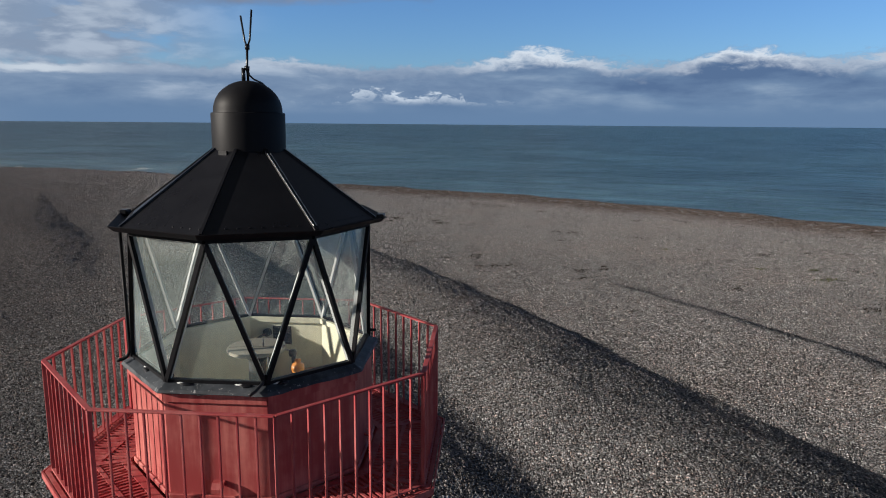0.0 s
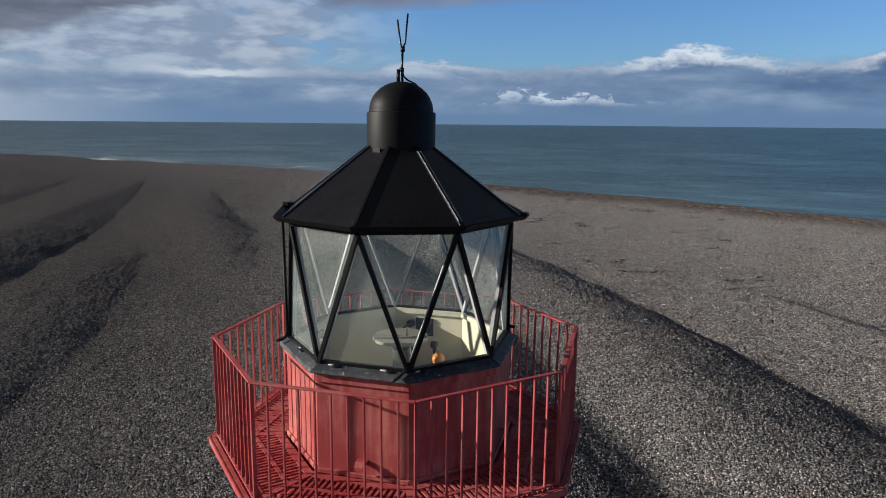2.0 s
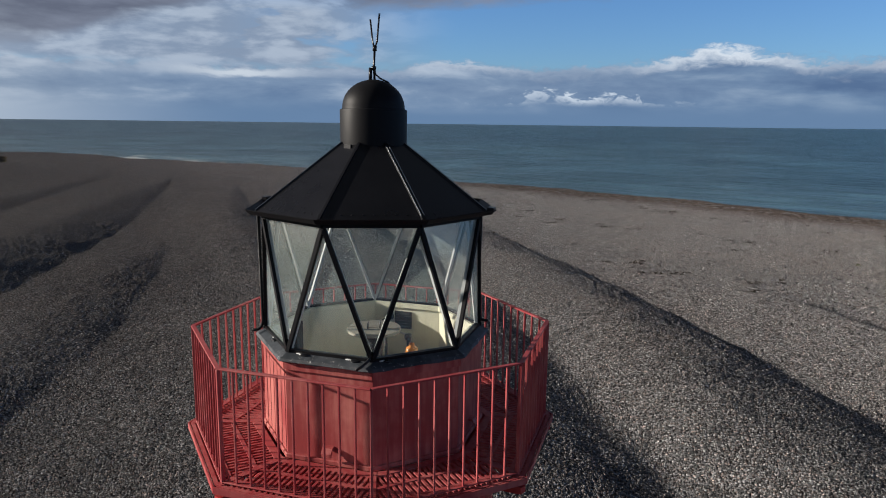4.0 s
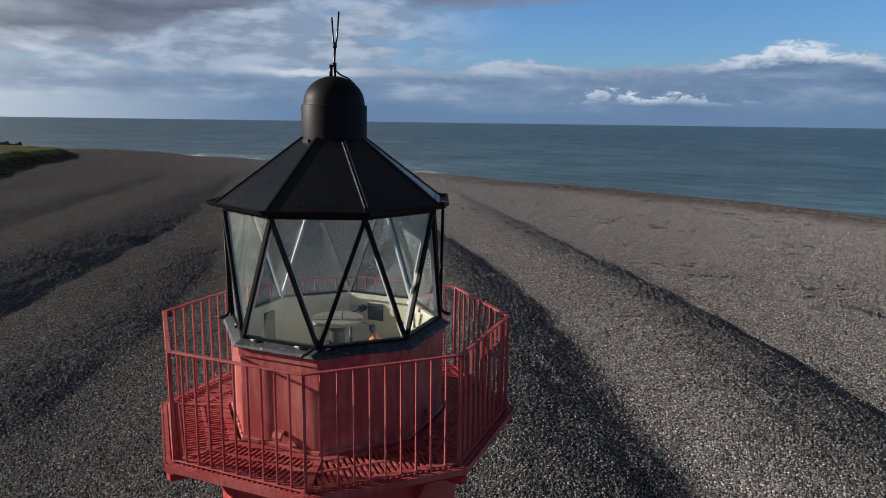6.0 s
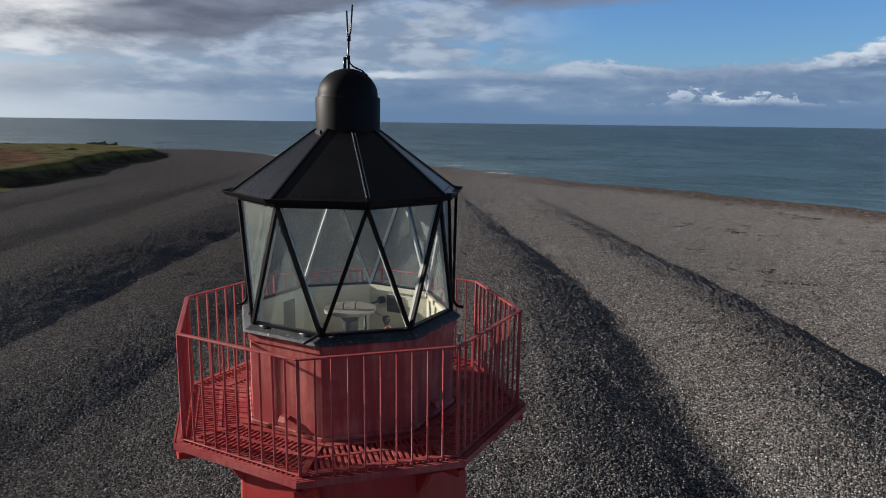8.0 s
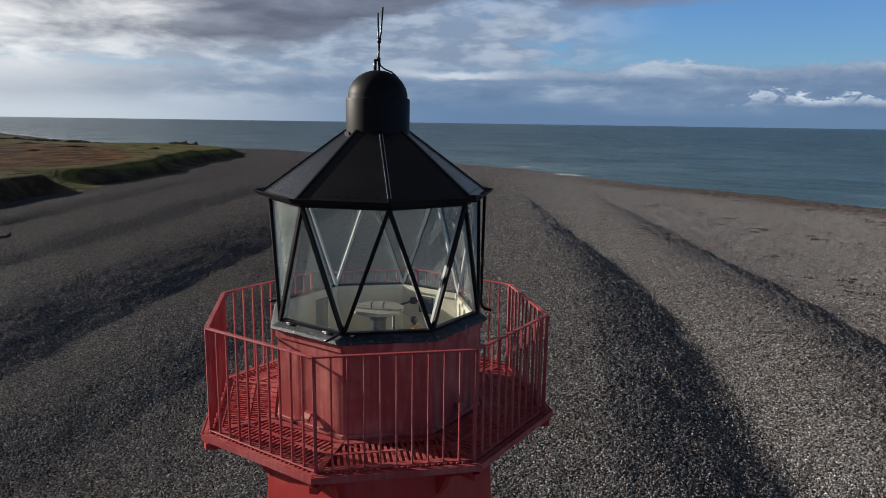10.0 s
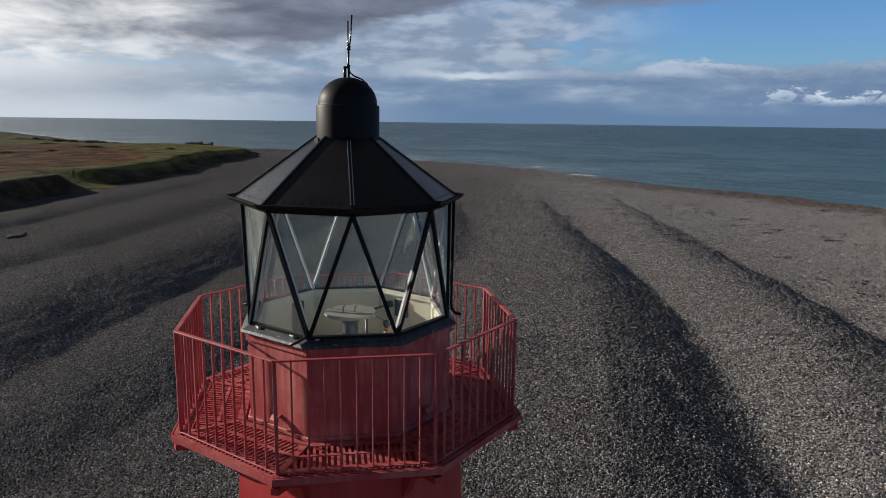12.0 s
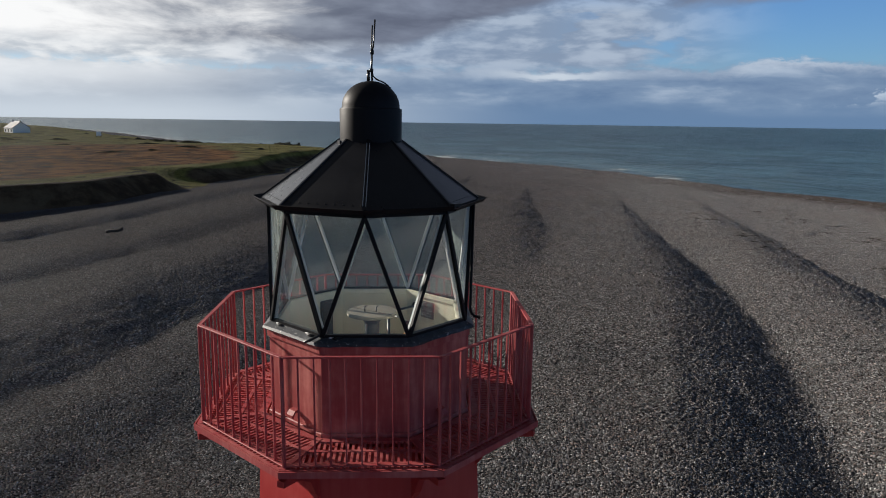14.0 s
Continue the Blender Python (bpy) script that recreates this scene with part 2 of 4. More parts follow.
hummock = n.noise(n.vec(n.math("MULTIPLY", x, 0.03), n.math("MULTIPLY", y, 0.03), 2.0), 1.0, 6.0, 0.6)
tuft = n.noise(n.vec(n.math("MULTIPLY", x, 0.22), n.math("MULTIPLY", y, 0.13), 4.0), 1.0, 7.0, 0.68)
green = n.mix(n.step(n.math("ADD", n.math("MULTIPLY", blades, 0.4), n.math("MULTIPLY", tuft, 0.6)), 0.36, 0.62), (0.115, 0.105, 0.026), (0.41, 0.355, 0.10))
brown = n.mix(n.step(tuft, 0.41, 0.60), (0.12, 0.046, 0.014), (0.47, 0.195, 0.052))
heath = n.node("ShaderNodeAttribute")
heath.attribute_name = "heath"
moor = n.mix(n.step(n.math("MULTIPLY_ADD", n.math("SUBTRACT", hummock, 0.5), 1.8, heath.outputs["Fac"]), 0.12, 0.55), green, brown)
moor = n.mix(n.step(n.noise(flat, 0.16, 4.0, 0.6), 0.58, 0.64), moor, (0.06, 0.05, 0.026))
# brown growth on the bank's steep face, its colour darkened to deepen the shade
shaded_scrub = n.node("ShaderNodeAttribute")
shaded_scrub.attribute_name = "shaded_scrub"
moor = n.mix(n.step(n.math("ADD", shaded_scrub.outputs["Fac"], n.math("MULTIPLY", n.math("SUBTRACT", blades, 0.5), 0.8)), 0.4, 0.7), moor, n.mix(n.step(tuft, 0.38, 0.62), (0.07, 0.042, 0.024), (0.19, 0.13, 0.075)))
n.set(b, "Base Color", n.mix(n.step(n.math("ADD", turf.outputs["Fac"], n.math("MULTIPLY", n.math("SUBTRACT", blades, 0.5), 0.5)), 0.4, 0.6), tint, moor))
dome = n.voronoi(flat, 17.5, "Distance")
height = n.math("ADD", n.math("MULTIPLY", n.math("MULTIPLY", dome, dome), -2.3), n.math("MULTIPLY", n.noise(flat, 3.0, 3.0), 0.5))
n.set(b, "Normal", n.bump(height, 1.0, 0.065))
b.inputs["Diffuse Roughness"].default_value = 1.0

SEA, n, b = material("sea water", 0.22, 0.0, 0.5)
at = n.node("ShaderNodeNewGeometry").outputs["Position"]
x, y, z = n.xyz(at)
swell = n.noise(n.vec(n.math("MULTIPLY", x, 0.05), n.math("MULTIPLY", y, 0.05), 0.0), 1.0, 8.0, 0.62)
chop = n.noise(at, 0.9, 6.0, 0.65)
patch = n.noise(n.vec(n.math("MULTIPLY", x, 0.004), n.math("MULTIPLY", y, 0.004), 5.0), 1.0, 4.0, 0.55)
shoal = n.node("ShaderNodeAttribute")
shoal.attribute_name = "shoal"
deep = n.mix(n.step(patch, 0.4, 0.65), (0.016, 0.050, 0.070), (0.027, 0.074, 0.095))
water = n.mix(shoal.outputs["Fac"], deep, (0.058, 0.112, 0.132))
# light caught by wave crests, painted as streaks in the water's colour
crest = n.noise(n.vec(n.math("MULTIPLY", n.math("ADD", x, y), 0.11), n.math("MULTIPLY", n.math("SUBTRACT", x, y), 0.018), 7.0), 1.0, 7.0, 0.68)
water = n.mix(1.0, water, n.ramp(crest, (0.32, grey(0.6)), (0.5, grey(1.0)), (0.66, grey(1.5))), "MULTIPLY")
lanes = n.noise(n.vec(n.math("MULTIPLY", x, 0.022), n.math("MULTIPLY", y, 0.022), 3.0), 1.0, 9.0, 0.74)
water = n.mix(1.0, water, n.ramp(lanes, (0.36, grey(0.68)), (0.5, grey(0.97)), (0.64, grey(1.45))), "MULTIPLY")
foam = n.node("ShaderNodeAttribute")
foam.attribute_name = "foam"
white = n.step(n.math("MULTIPLY_ADD", foam.outputs["Fac"], 0.5, n.noise(n.vec(n.math("MULTIPLY", x, 0.12), n.math("MULTIPLY", y, 0.12), 0.0), 1.0, 5.0, 0.7)), 0.74, 0.88)
shore = n.node("ShaderNodeAttribute")
shore.attribute_name = "shore"
away = n.math("MULTIPLY_ADD", n.noise(n.vec(n.math("MULTIPLY", x, 0.035), n.math("MULTIPLY", y, 0.035), 9.0), 1.0, 4.0, 0.6), 26.0, shore.outputs["Fac"])
surf = n.math("MULTIPLY", n.step(n.math("SINE", n.math("MULTIPLY", away, 0.42)), 0.72, 0.98), n.math("MULTIPLY", foam.outputs["Fac"], 1.1))
surf = n.math("MULTIPLY", surf, n.step(n.noise(n.vec(n.math("MULTIPLY", x, 0.09), n.math("MULTIPLY", y, 0.09), 2.0), 1.0, 5.0, 0.7), 0.44, 0.6))
white = n.math("MAXIMUM", white, surf)
n.set(b, "Specular IOR Level", n.math("MULTIPLY_ADD", n.step(lanes, 0.40, 0.62), 0.40, 0.19))
n.set(b, "Base Color", n.mix(white, water, (0.55, 0.58, 0.58)))
n.set(b, "Roughness", n.math("MULTIPLY_ADD", white, 0.5, 0.28))
long = n.noise(n.vec(n.math("MULTIPLY", n.math("ADD", x, y), 0.16), n.math("MULTIPLY", n.math("SUBTRACT", x, y), 0.02), 1.0), 1.0, 5.0, 0.6)
n.set(b, "Normal", n.bump(n.math("ADD", n.math("MULTIPLY", long, 2.2), n.math("ADD", n.math("MULTIPLY", swell, 1.6), n.math("MULTIPLY", chop, 0.5))), 1.0, 1.7))
b.inputs["IOR"].default_value = 1.29
b.inputs["Specular Tint"].default_value = (0.68, 0.88, 1.0, 1)


# ---- mesh helpers ----
def part(name, bm, mat, parent=None, label="", smooth=False):
    me = bpy.data.meshes.new(name)
    bmesh.ops.recalc_face_normals(bm, faces=bm.faces[:])
    bm.to_mesh(me)
    bm.free()
    me.materials.append(mat)
    if smooth:
        me.polygons.foreach_set("use_smooth", [True] * len(me.polygons))
    ob = new(name, me)
    ob.parent = parent
    if label:
        tagged(ob, label)
    return ob


def thing(name, at, label, category, group="", kind=""):
    ob = new(name)
    ob.empty_display_size = 0.2
    ob.location = at
    return tagged(ob, label, category, group, kind)


def rel(parent, *parts):
    """Parts built in world places keep them under their thing."""
    for o in parts:
        o.matrix_parent_inverse = Matrix.Translation(-parent.location)


def prism(bm, loop, z0, z1, top=1.0):
    """A solid from a plan polygon between two heights."""
    lo = [bm.verts.new((x, y, z0)) for x, y in loop]
    hi = [bm.verts.new((x * top, y * top, z1)) for x, y in loop]
    k = len(loop)
    bm.faces.new(lo[::-1])
    bm.faces.new(hi)
    for i in range(k):
        bm.faces.new((lo[i], lo[(i + 1) % k], hi[(i + 1) % k], hi[i]))
    return bm


def beam(bm, p, q, w, h, up=(0, 0, 1)):
    """A bar of w (sideways) by h (along up) from p to q."""
    p, q = Vector(p), Vector(q)
    d = (q - p).normalized()
    side = d.cross(Vector(up)).normalized()
    v = side.cross(d).normalized()
    rows = []
    for c in (p, q):
        rows.append([bm.verts.new(c + side * (sx * w / 2) + v * (sz * h / 2)) for sx, sz in ((-1, -1), (1, -1), (1, 1), (-1, 1))])
    a, b2 = rows
    bm.faces.new(a[::-1])
    bm.faces.new(b2)
    for i in range(4):
        bm.faces.new((a[i], a[(i + 1) % 4], b2[(i + 1) % 4], b2[i]))
    return bm


def tube(bm, points, r, sides=8):
    """A round bar along a row of points."""
    pts = [Vector(p) for p in points]
    rings = []
    for i, p in enumerate(pts):
        d = (pts[min(i + 1, len(pts) - 1)] - pts[max(i - 1, 0)]).normalized()
        a = d.orthogonal().normalized() if not rings else (last - d * last.dot(d)).normalized()
        last = a
        c = d.cross(a)
        rings.append([bm.verts.new(p + (a * math.cos(2 * math.pi * k / sides) + c * math.sin(2 * math.pi * k / sides)) * r) for k in range(sides)])
    for u, v in zip(rings, rings[1:]):
        for k in range(sides):
            bm.faces.new((u[k], u[(k + 1) % sides], v[(k + 1) % sides], v[k]))
    bm.faces.new(rings[0][::-1])
    bm.faces.new(rings[-1])
    return bm


def lathe(bm, profile, sides=48, centre=(0, 0)):
    """A solid turned about the upright through centre; profile rows of (radius, z)."""
    rings = []
    for r, z in profile:
        if r < 1e-4:
            rings.append([bm.verts.new((centre[0], centre[1], z))])
        else:
            rings.append([bm.verts.new((centre[0] + r * math.cos(2 * math.pi * k / sides), centre[1] + r * math.sin(2 * math.pi * k / sides), z)) for k in range(sides)])
    for u, v in zip(rings, rings[1:]):
        for k in range(sides):
            j = (k + 1) % sides
            if len(u) == 1 and len(v) > 1:
                bm.faces.new((u[0], v[j], v[k]))
            elif len(v) == 1 and len(u) > 1:
                bm.faces.new((u[k], u[j], v[0]))
            elif len(u) > 1:
                bm.faces.new((u[k], u[j], v[j], v[k]))
    return bm


def bevelled(bm, w, segments=1):
    bmesh.ops.bevel(bm, geom=bm.edges[:], offset=w, segments=segments, affect="EDGES", profile=0.6)
    return bm


BASE = -89.4            # angle of one corner of the tower


def corner(k, r, z=0.0):
    """Corner k of the tower's octagon; halves lie in the middle of the sides."""
    a = radians(BASE + 45 * k)
    return Vector((r * math.cos(a), r * math.sin(a), z))


def octagon(r, turn=0.0):
    return [tuple(corner(k + turn, r).xy) for k in range(8)]


# ---- ground and sea ----
def curve(*pairs):
    xs, ys = zip(*pairs)
    return lambda v: np.interp(v, xs, ys)


TAN = math.tan(radians(SUN_EL))


def smooth(x, lo, hi):
    t = np.clip((x - lo) / (hi - lo), 0, 1)
    return t * t * (3 - 2 * t)


# storm ridges of the shingle: foot of each ridge's shade, by y; its height, by y; windward run and lee spread for each metre of height
RIDGES = [
    (curve((-40, 8.9), (0, 10.3), (13.4, 10.45), (17.6, 10.2), (20.4, 9.95), (23.4, 9.6), (27.3, 9.05), (32, 8.4), (37.8, 7.4), (44.8, 6.1), (52.5, 4.2), (62.1, 1.6), (78, -2.2), (98, -7.1), (120, -12)),
     curve((-40, 1.2), (0, 1.5), (17, 1.55), (27, 1.4), (39, 1.22), (50, 1.0), (66, 0.66), (80, 0.38), (98, 0.14), (112, 0.0)), 10.0, 4.9),
    (curve((-40, 20.8), (9, 20.5), (13.3, 20.1), (16.2, 19.8), (19.6, 19.3), (24, 18.9), (28.5, 18.3), (33.5, 17.7), (39.5, 16.8), (46.5, 15.4), (52.7, 14.0), (61, 12.4), (72, 10.4), (80, 8.6), (91, 6.3), (110, 2)),
     curve((-40, 1.25), (9, 1.25), (17, 1.18), (27, 1.0), (34, 0.86), (52, 0.74), (66, 0.58), (82, 0.42), (96, 0.2), (108, 0.0)), 5.2, 5.9),
    (curve((-40, 32), (19, 30.8), (22, 30.5), (25, 29.9), (30, 28.9), (36.8, 27.6), (60, 23)),
     curve((-40, 0.4), (18, 0.42), (26, 0.38), (37, 0.24), (46, 0.0)), 6.0, 5.2),
    (curve((20, -5.0), (45, -6.9), (52, -7.8), (60.7, -9.0), (66, -10.3), (73, -12.4), (83.7, -16.1), (89.5, -18.0), (105, -22.8), (125, -28)),
     curve((34, 0.0), (44, 0.3), (52, 0.6), (60, 0.8), (72, 0.84), (84, 0.64), (95, 0.32), (110, 0.12), (122, 0.0)), 6.0, 4.9),
    (curve((-20, -19.5), (10.7, -20.5), (16, -20.9), (21, -22.0), (26, -22.7), (36, -24.0), (46, -24.8), (52, -25.9), (66, -27.5), (77, -29.3), (105, -35.2), (131, -41.3), (150, -46)),
     curve((-20, 1.2), (10, 1.3), (30, 1.35), (45, 1.3), (60, 1.1), (80, 0.85), (105, 0.5), (125, 0.25), (140, 0.0)), 9.0, 5.25),
    (curve((-20, -34), (23, -36.2), (30, -36.8), (40, -37.0), (48, -38.3), (62, -40.5), (87, -46.5), (130, -55), (160, -62)),
     curve((-20, 0.85), (23, 0.85), (45, 0.95), (65, 0.9), (90, 0.6), (120, 0.3), (150, 0.0)), 8.0, 5.9),
    (curve((0, -55), (39, -56), (50, -56.2), (66, -59.2), (84, -63), (110, -69), (150, -79)),
     curve((0, 0.45), (40, 0.5), (70, 0.5), (100, 0.3), (125, 0.0)), 6.0, 6.2),
    (curve((-20, -14.5), (12, -14.4), (17, -13.9), (23, -14.1), (30, -14.3), (40, -15.8), (50, -17.4), (70, -21)),
     curve((-20, 0.4), (12, 0.48), (26, 0.5), (45, 0.45), (55, 0.28), (66, 0.0)), 5.0, 8.8),
]
LEE = 1.6               # how the lee side steepens towards its foot
_lee = np.linspace(0, 1, 200)
# where the shade of a ridge one metre high ends, by the spread of its lee side
SHADE = curve(*[(w, float(np.max(_lee * w + (1 - _lee ** LEE) / TAN)) if LEE / w > TAN else w) for w in np.linspace(3, 16, 131)])
# coast, along the diagonal of the plan: u towards -x +y, v towards +x +y
COAST = curve((-4000, -900), (-900, -160), (-300, 10), (-80, 76), (-14, 90.5), (5, 96), (28, 101.5), (60, 104.5), (88, 102), (130, 106.5), (150, 105), (180, 98), (205, 92), (232, 95), (257, 86), (275, 58), (320, 42), (404, 24), (579, -4), (900, -72), (4000, -900))
BANK = curve((-300, -78), (40, -70), (55, -68.5), (65, -69.5), (85, -73), (99, -75), (120, -79.5), (136, -86), (165, -93), (181, -97.5), (207, -106), (240, -130), (300, -200), (500, -500))


# small swells of the shingle, half a metre to 9 m long
wr = np.random.default_rng(21)
WAVES = []
for _ in range(26):
    long_, way_ = wr.uniform(1.5, 9.0), wr.uniform(0, math.pi)
    WAVES.append((2 * math.pi / long_ * math.cos(way_), 2 * math.pi / long_ * math.sin(way_), wr.uniform(0, 6.3), 0.0022 * long_ ** 0.8))


for _ in range(34):
    long_, way_ = wr.uniform(0.6, 2.2), wr.normal(0.5, 0.6)
    WAVES.append((2 * math.pi / long_ * math.cos(way_), 2 * math.pi / long_ * math.sin(way_), wr.uniform(0, 6.3), 0.0014 * long_ ** 0.9))


def land(x, y):
    """Height of the ground, and the shares of brightened shingle, pink cobbles, turf, heath and bank growth darkened as
    shade.
    """
    z = np.zeros_like(x)
    near = np.exp(-(np.hypot(x, y - 30) / 110.0) ** 4)
    for kx, ky, p, a in WAVES:
        z += near * a * np.sin(kx * x + ky * y + p)
    heap = np.zeros_like(x)
    for foot, high, run, wide in RIDGES:
        h = np.maximum(high(y), 0)
        wob = 0.12 * np.sin(y * 0.31 + run) + 0.07 * np.sin(y * 0.83 + 2 * wide)
        wide_y = wide * (1 + 0.6 * smooth(y, 42, 95))
        s = x - (foot(y) - SHADE(wide_y) * h + wob * np.minimum(h, 1))
        q = np.clip(s / np.maximum(wide_y * h, 0.05), 0, 1)
        heap += (h * np.exp(-(np.minimum(s, 0) / run) ** 2) * (1 - q ** LEE)) ** 4
    z += heap ** 0.25
    u, v = (y - x) / math.sqrt(2), (x + y) / math.sqrt(2)
    off = COAST(u) + 0.8 * np.sin(u * 0.21) + 0.5 * np.sin(u * 0.53 + 1) - v        # metres from the brow over the water
    z += 0.35 * smooth(off, 34, 2) * smooth(off, -2, 3) * 0.5
    inland = BANK(y) - 3.2 - x + 1.2 * np.sin(y * 0.11) + 0.7 * np.sin(y * 0.31)
    top = 2.9 + 0.4 * np.sin(y * 0.045 + 1) + 0.25 * np.sin(x * 0.07)
    gap = np.exp(-((y - 92) / 4.5) ** 2)
    beyond = smooth(y, 88, 116)
    bank = smooth(inland, 0 - gap * 1.0, 4.6 + 14 * gap) * (1 - beyond) + (0.32 * smooth(inland, -2.0, 9.0) + 0.68 * smooth(inland, 3.0, 6.6)) * beyond
    top = top * (1 - 0.1 * beyond)
    z = z * (1 - smooth(inland, -6, 2)) + bank * top * smooth(off, 0, 40)
    z += smooth(inland, 8, 200) * (0.5 * np.sin(x * 0.021 + y * 0.013) + 0.35 * np.sin(x * 0.06 - y * 0.05))
    z -= np.clip(-off, 0, 60) * 0.16
    turf = smooth(inland, -0.4 - gap * 4 - 1.6 * beyond, 1.2) * smooth(off, 18, 32)
    heath = smooth(inland, 6, 24) * smooth(off, 56, 86) * (1 - 0.85 * smooth(np.hypot(x, y), 185, 260))
    # brightening that stands in for more sun, to the right and near the water
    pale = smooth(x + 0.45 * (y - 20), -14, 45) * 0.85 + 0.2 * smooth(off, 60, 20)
    pink = smooth(off, 15, 6) * smooth(u, 125, 60)
    # covers the steep face turned from the sun, where shade is painted in
    shaded_scrub = smooth(inland, -1.5, 0.5) * smooth(inland, 6.5, 4.2) * (1 - gap) * (1 - 0.3 * beyond)
    return z, pale, pink, turf, heath, off, shaded_scrub


def sheet(name, gx, gy, height, attrs, mat, even=True):
    ny, nx = gx.shape
    co = np.stack([gx, gy, height], -1).reshape(-1, 3)
    i = np.arange(nx * ny).reshape(ny, nx)
    quads = np.stack([i[:-1, :-1], i[:-1, 1:], i[1:, 1:], i[1:, :-1]], -1).reshape(-1, 4)
    me = bpy.data.meshes.new(name)
    me.vertices.add(len(co))
    me.vertices.foreach_set("co", co.ravel())
    me.loops.add(quads.size)
    me.loops.foreach_set("vertex_index", quads.ravel().astype(np.int32))
    me.polygons.add(len(quads))
    me.polygons.foreach_set("loop_start", (np.arange(len(quads)) * 4).astype(np.int32))
    me.polygons.foreach_set("use_smooth", np.full(len(quads), even, dtype=bool))
    me.update(calc_edges=True)
    for key, val in attrs.items():
        a = me.attributes.new(key, "FLOAT", "POINT")
        a.data.foreach_set("value", val.ravel().astype(np.float32))
    me.materials.append(mat)
    return new(name, me)


def steps(start, end, size):
    """A row of places whose spacing follows size(place)."""
    out = [start]
    while (out[-1] < end) if end > start else (out[-1] > end):
        out.append(out[-1] + (size(out[-1]) if end > start else -size(out[-1])))
    return out


# the ground sheet opens like a fan towards the sea, so that its stones stay fine near by
fine = 0.0019
us = np.array(steps(-1.34, -400, lambda u: 0.006 + 0.06 * abs(u + 1.34))[:0:-1] + steps(-1.34, 1.28, lambda u: fine) + steps(1.30, 400, lambda u: 0.006 + 0.06 * abs(u - 1.28)))
rows = np.array(steps(4.0, -700, lambda v: 0.5 + 0.08 * abs(v - 4))[:0:-1] + steps(4.0, 4950, lambda v: 0.0031 * (v + 8) * max(1, (v + 8) / 42) if v < 190 else 0.06 * (v - 140)))
gy = np.repeat(rows[:, None], len(us), 1)
width = np.maximum(rows + 8, 13)[:, None]
gx = 1.5 + us[None, :] * np.minimum(width, 13 + np.sqrt(np.maximum(width - 13, 0)) * 400)
gx = np.clip(gx, -4900 - 60 * np.arange(len(us))[::-1] / len(us), 4900)
z, pale, pink, turf, heath, off, shaded_scrub = land(gx, gy)
rng = np.random.default_rng(4)
cell = fine * width * np.ones_like(gx)
stony = (1 - smooth(turf, 0.2, 0.8)) * smooth(np.abs(us), 2.4, 1.5)[None, :] * smooth(rows, -4, 4)[:, None] * smooth(off, -3, 1)
lump = rng.normal(0, 1, gx.shape)
z += stony * np.minimum(cell, 0.4) * (0.36 - 0.21 * smooth(width, 26, 90)) * (1 - 0.4 * smooth(gx, -8, -30)) * lump
z += smooth(turf, 0.3, 0.9) * rng.normal(0, 0.016, gx.shape) * smooth(np.abs(gx), 900, 200)
# dull: share of that painted ridge shade, by distance left and outward
ground = sheet("ground", gx, gy, z, {"pale": pale, "dull": smooth(gx, -2, -22) * smooth(gy, 20, 48), "pink": pink, "turf": turf, "heath": heath, "shaded_scrub": shaded_scrub}, GROUND)
tagged(ground, "grey shingle beach in storm ridges with a turf bank", "shingle beach", "", "structure")


def ground_at(x, y):
    return float(land(np.array([float(x)]), np.array([float(y)]))[0][0])


xs = np.array(steps(-200, -4900, lambda v: 3 + 0.06 * abs(v + 200))[:0:-1] + steps(-200, 160, lambda v: 3.0) + steps(163, 4900, lambda v: 3 + 0.06 * abs(v - 160)))
ys = np.array(steps(20, -900, lambda v: 3 + 0.06 * abs(v - 20))[:0:-1] + steps(20, 320, lambda v: 3.0) + steps(323, 4950, lambda v: 3 + 0.06 * abs(v - 320)))
gx, gy = np.meshgrid(xs, ys)
off = land(gx, gy)[5]
shoal = smooth(off, -110, -4) * 0.7 + smooth(off, -600, -40) * 0.3
west = smooth(gx * 0.7 - gy * 0.7, -60, -160)
foam = smooth(off, -20, -5) * (0.10 + 0.5 * west) + 0.16 * west * smooth(off, -400, -30) + 0.3 * west * smooth(off, -70, -10)
sea = sheet("water", gx, gy, np.full_like(gx, SEA_Z), {"shoal": shoal, "foam": foam, "shore": np.clip(off, -400, 20)}, SEA)
tagged(sea, "blue-green sea with small waves out to the horizon", "sea", "", "structure")

# ---- lighthouse ----
DECK, EAVE, SILL = 8.50, 10.645, 9.44
lighthouse = thing("lighthouse", (0, 0, 0.2), "small red octagonal lighthouse with a black lantern roof", "lighthouse")
L_parts = []


def lpart(name, bm, mat, label="", parent=None, smooth=False):
    o = part(name, bm, mat, parent or lighthouse, label, smooth)
    if parent is None:
        L_parts.append(o)
    return o


# tower below the gallery
tower = lpart("tower_wall", prism(bmesh.new(), octagon(1.62), -0.6, DECK - 0.16, 1.22 / 1.62), RED_TOWER, "deep red painted octagonal tower wall")
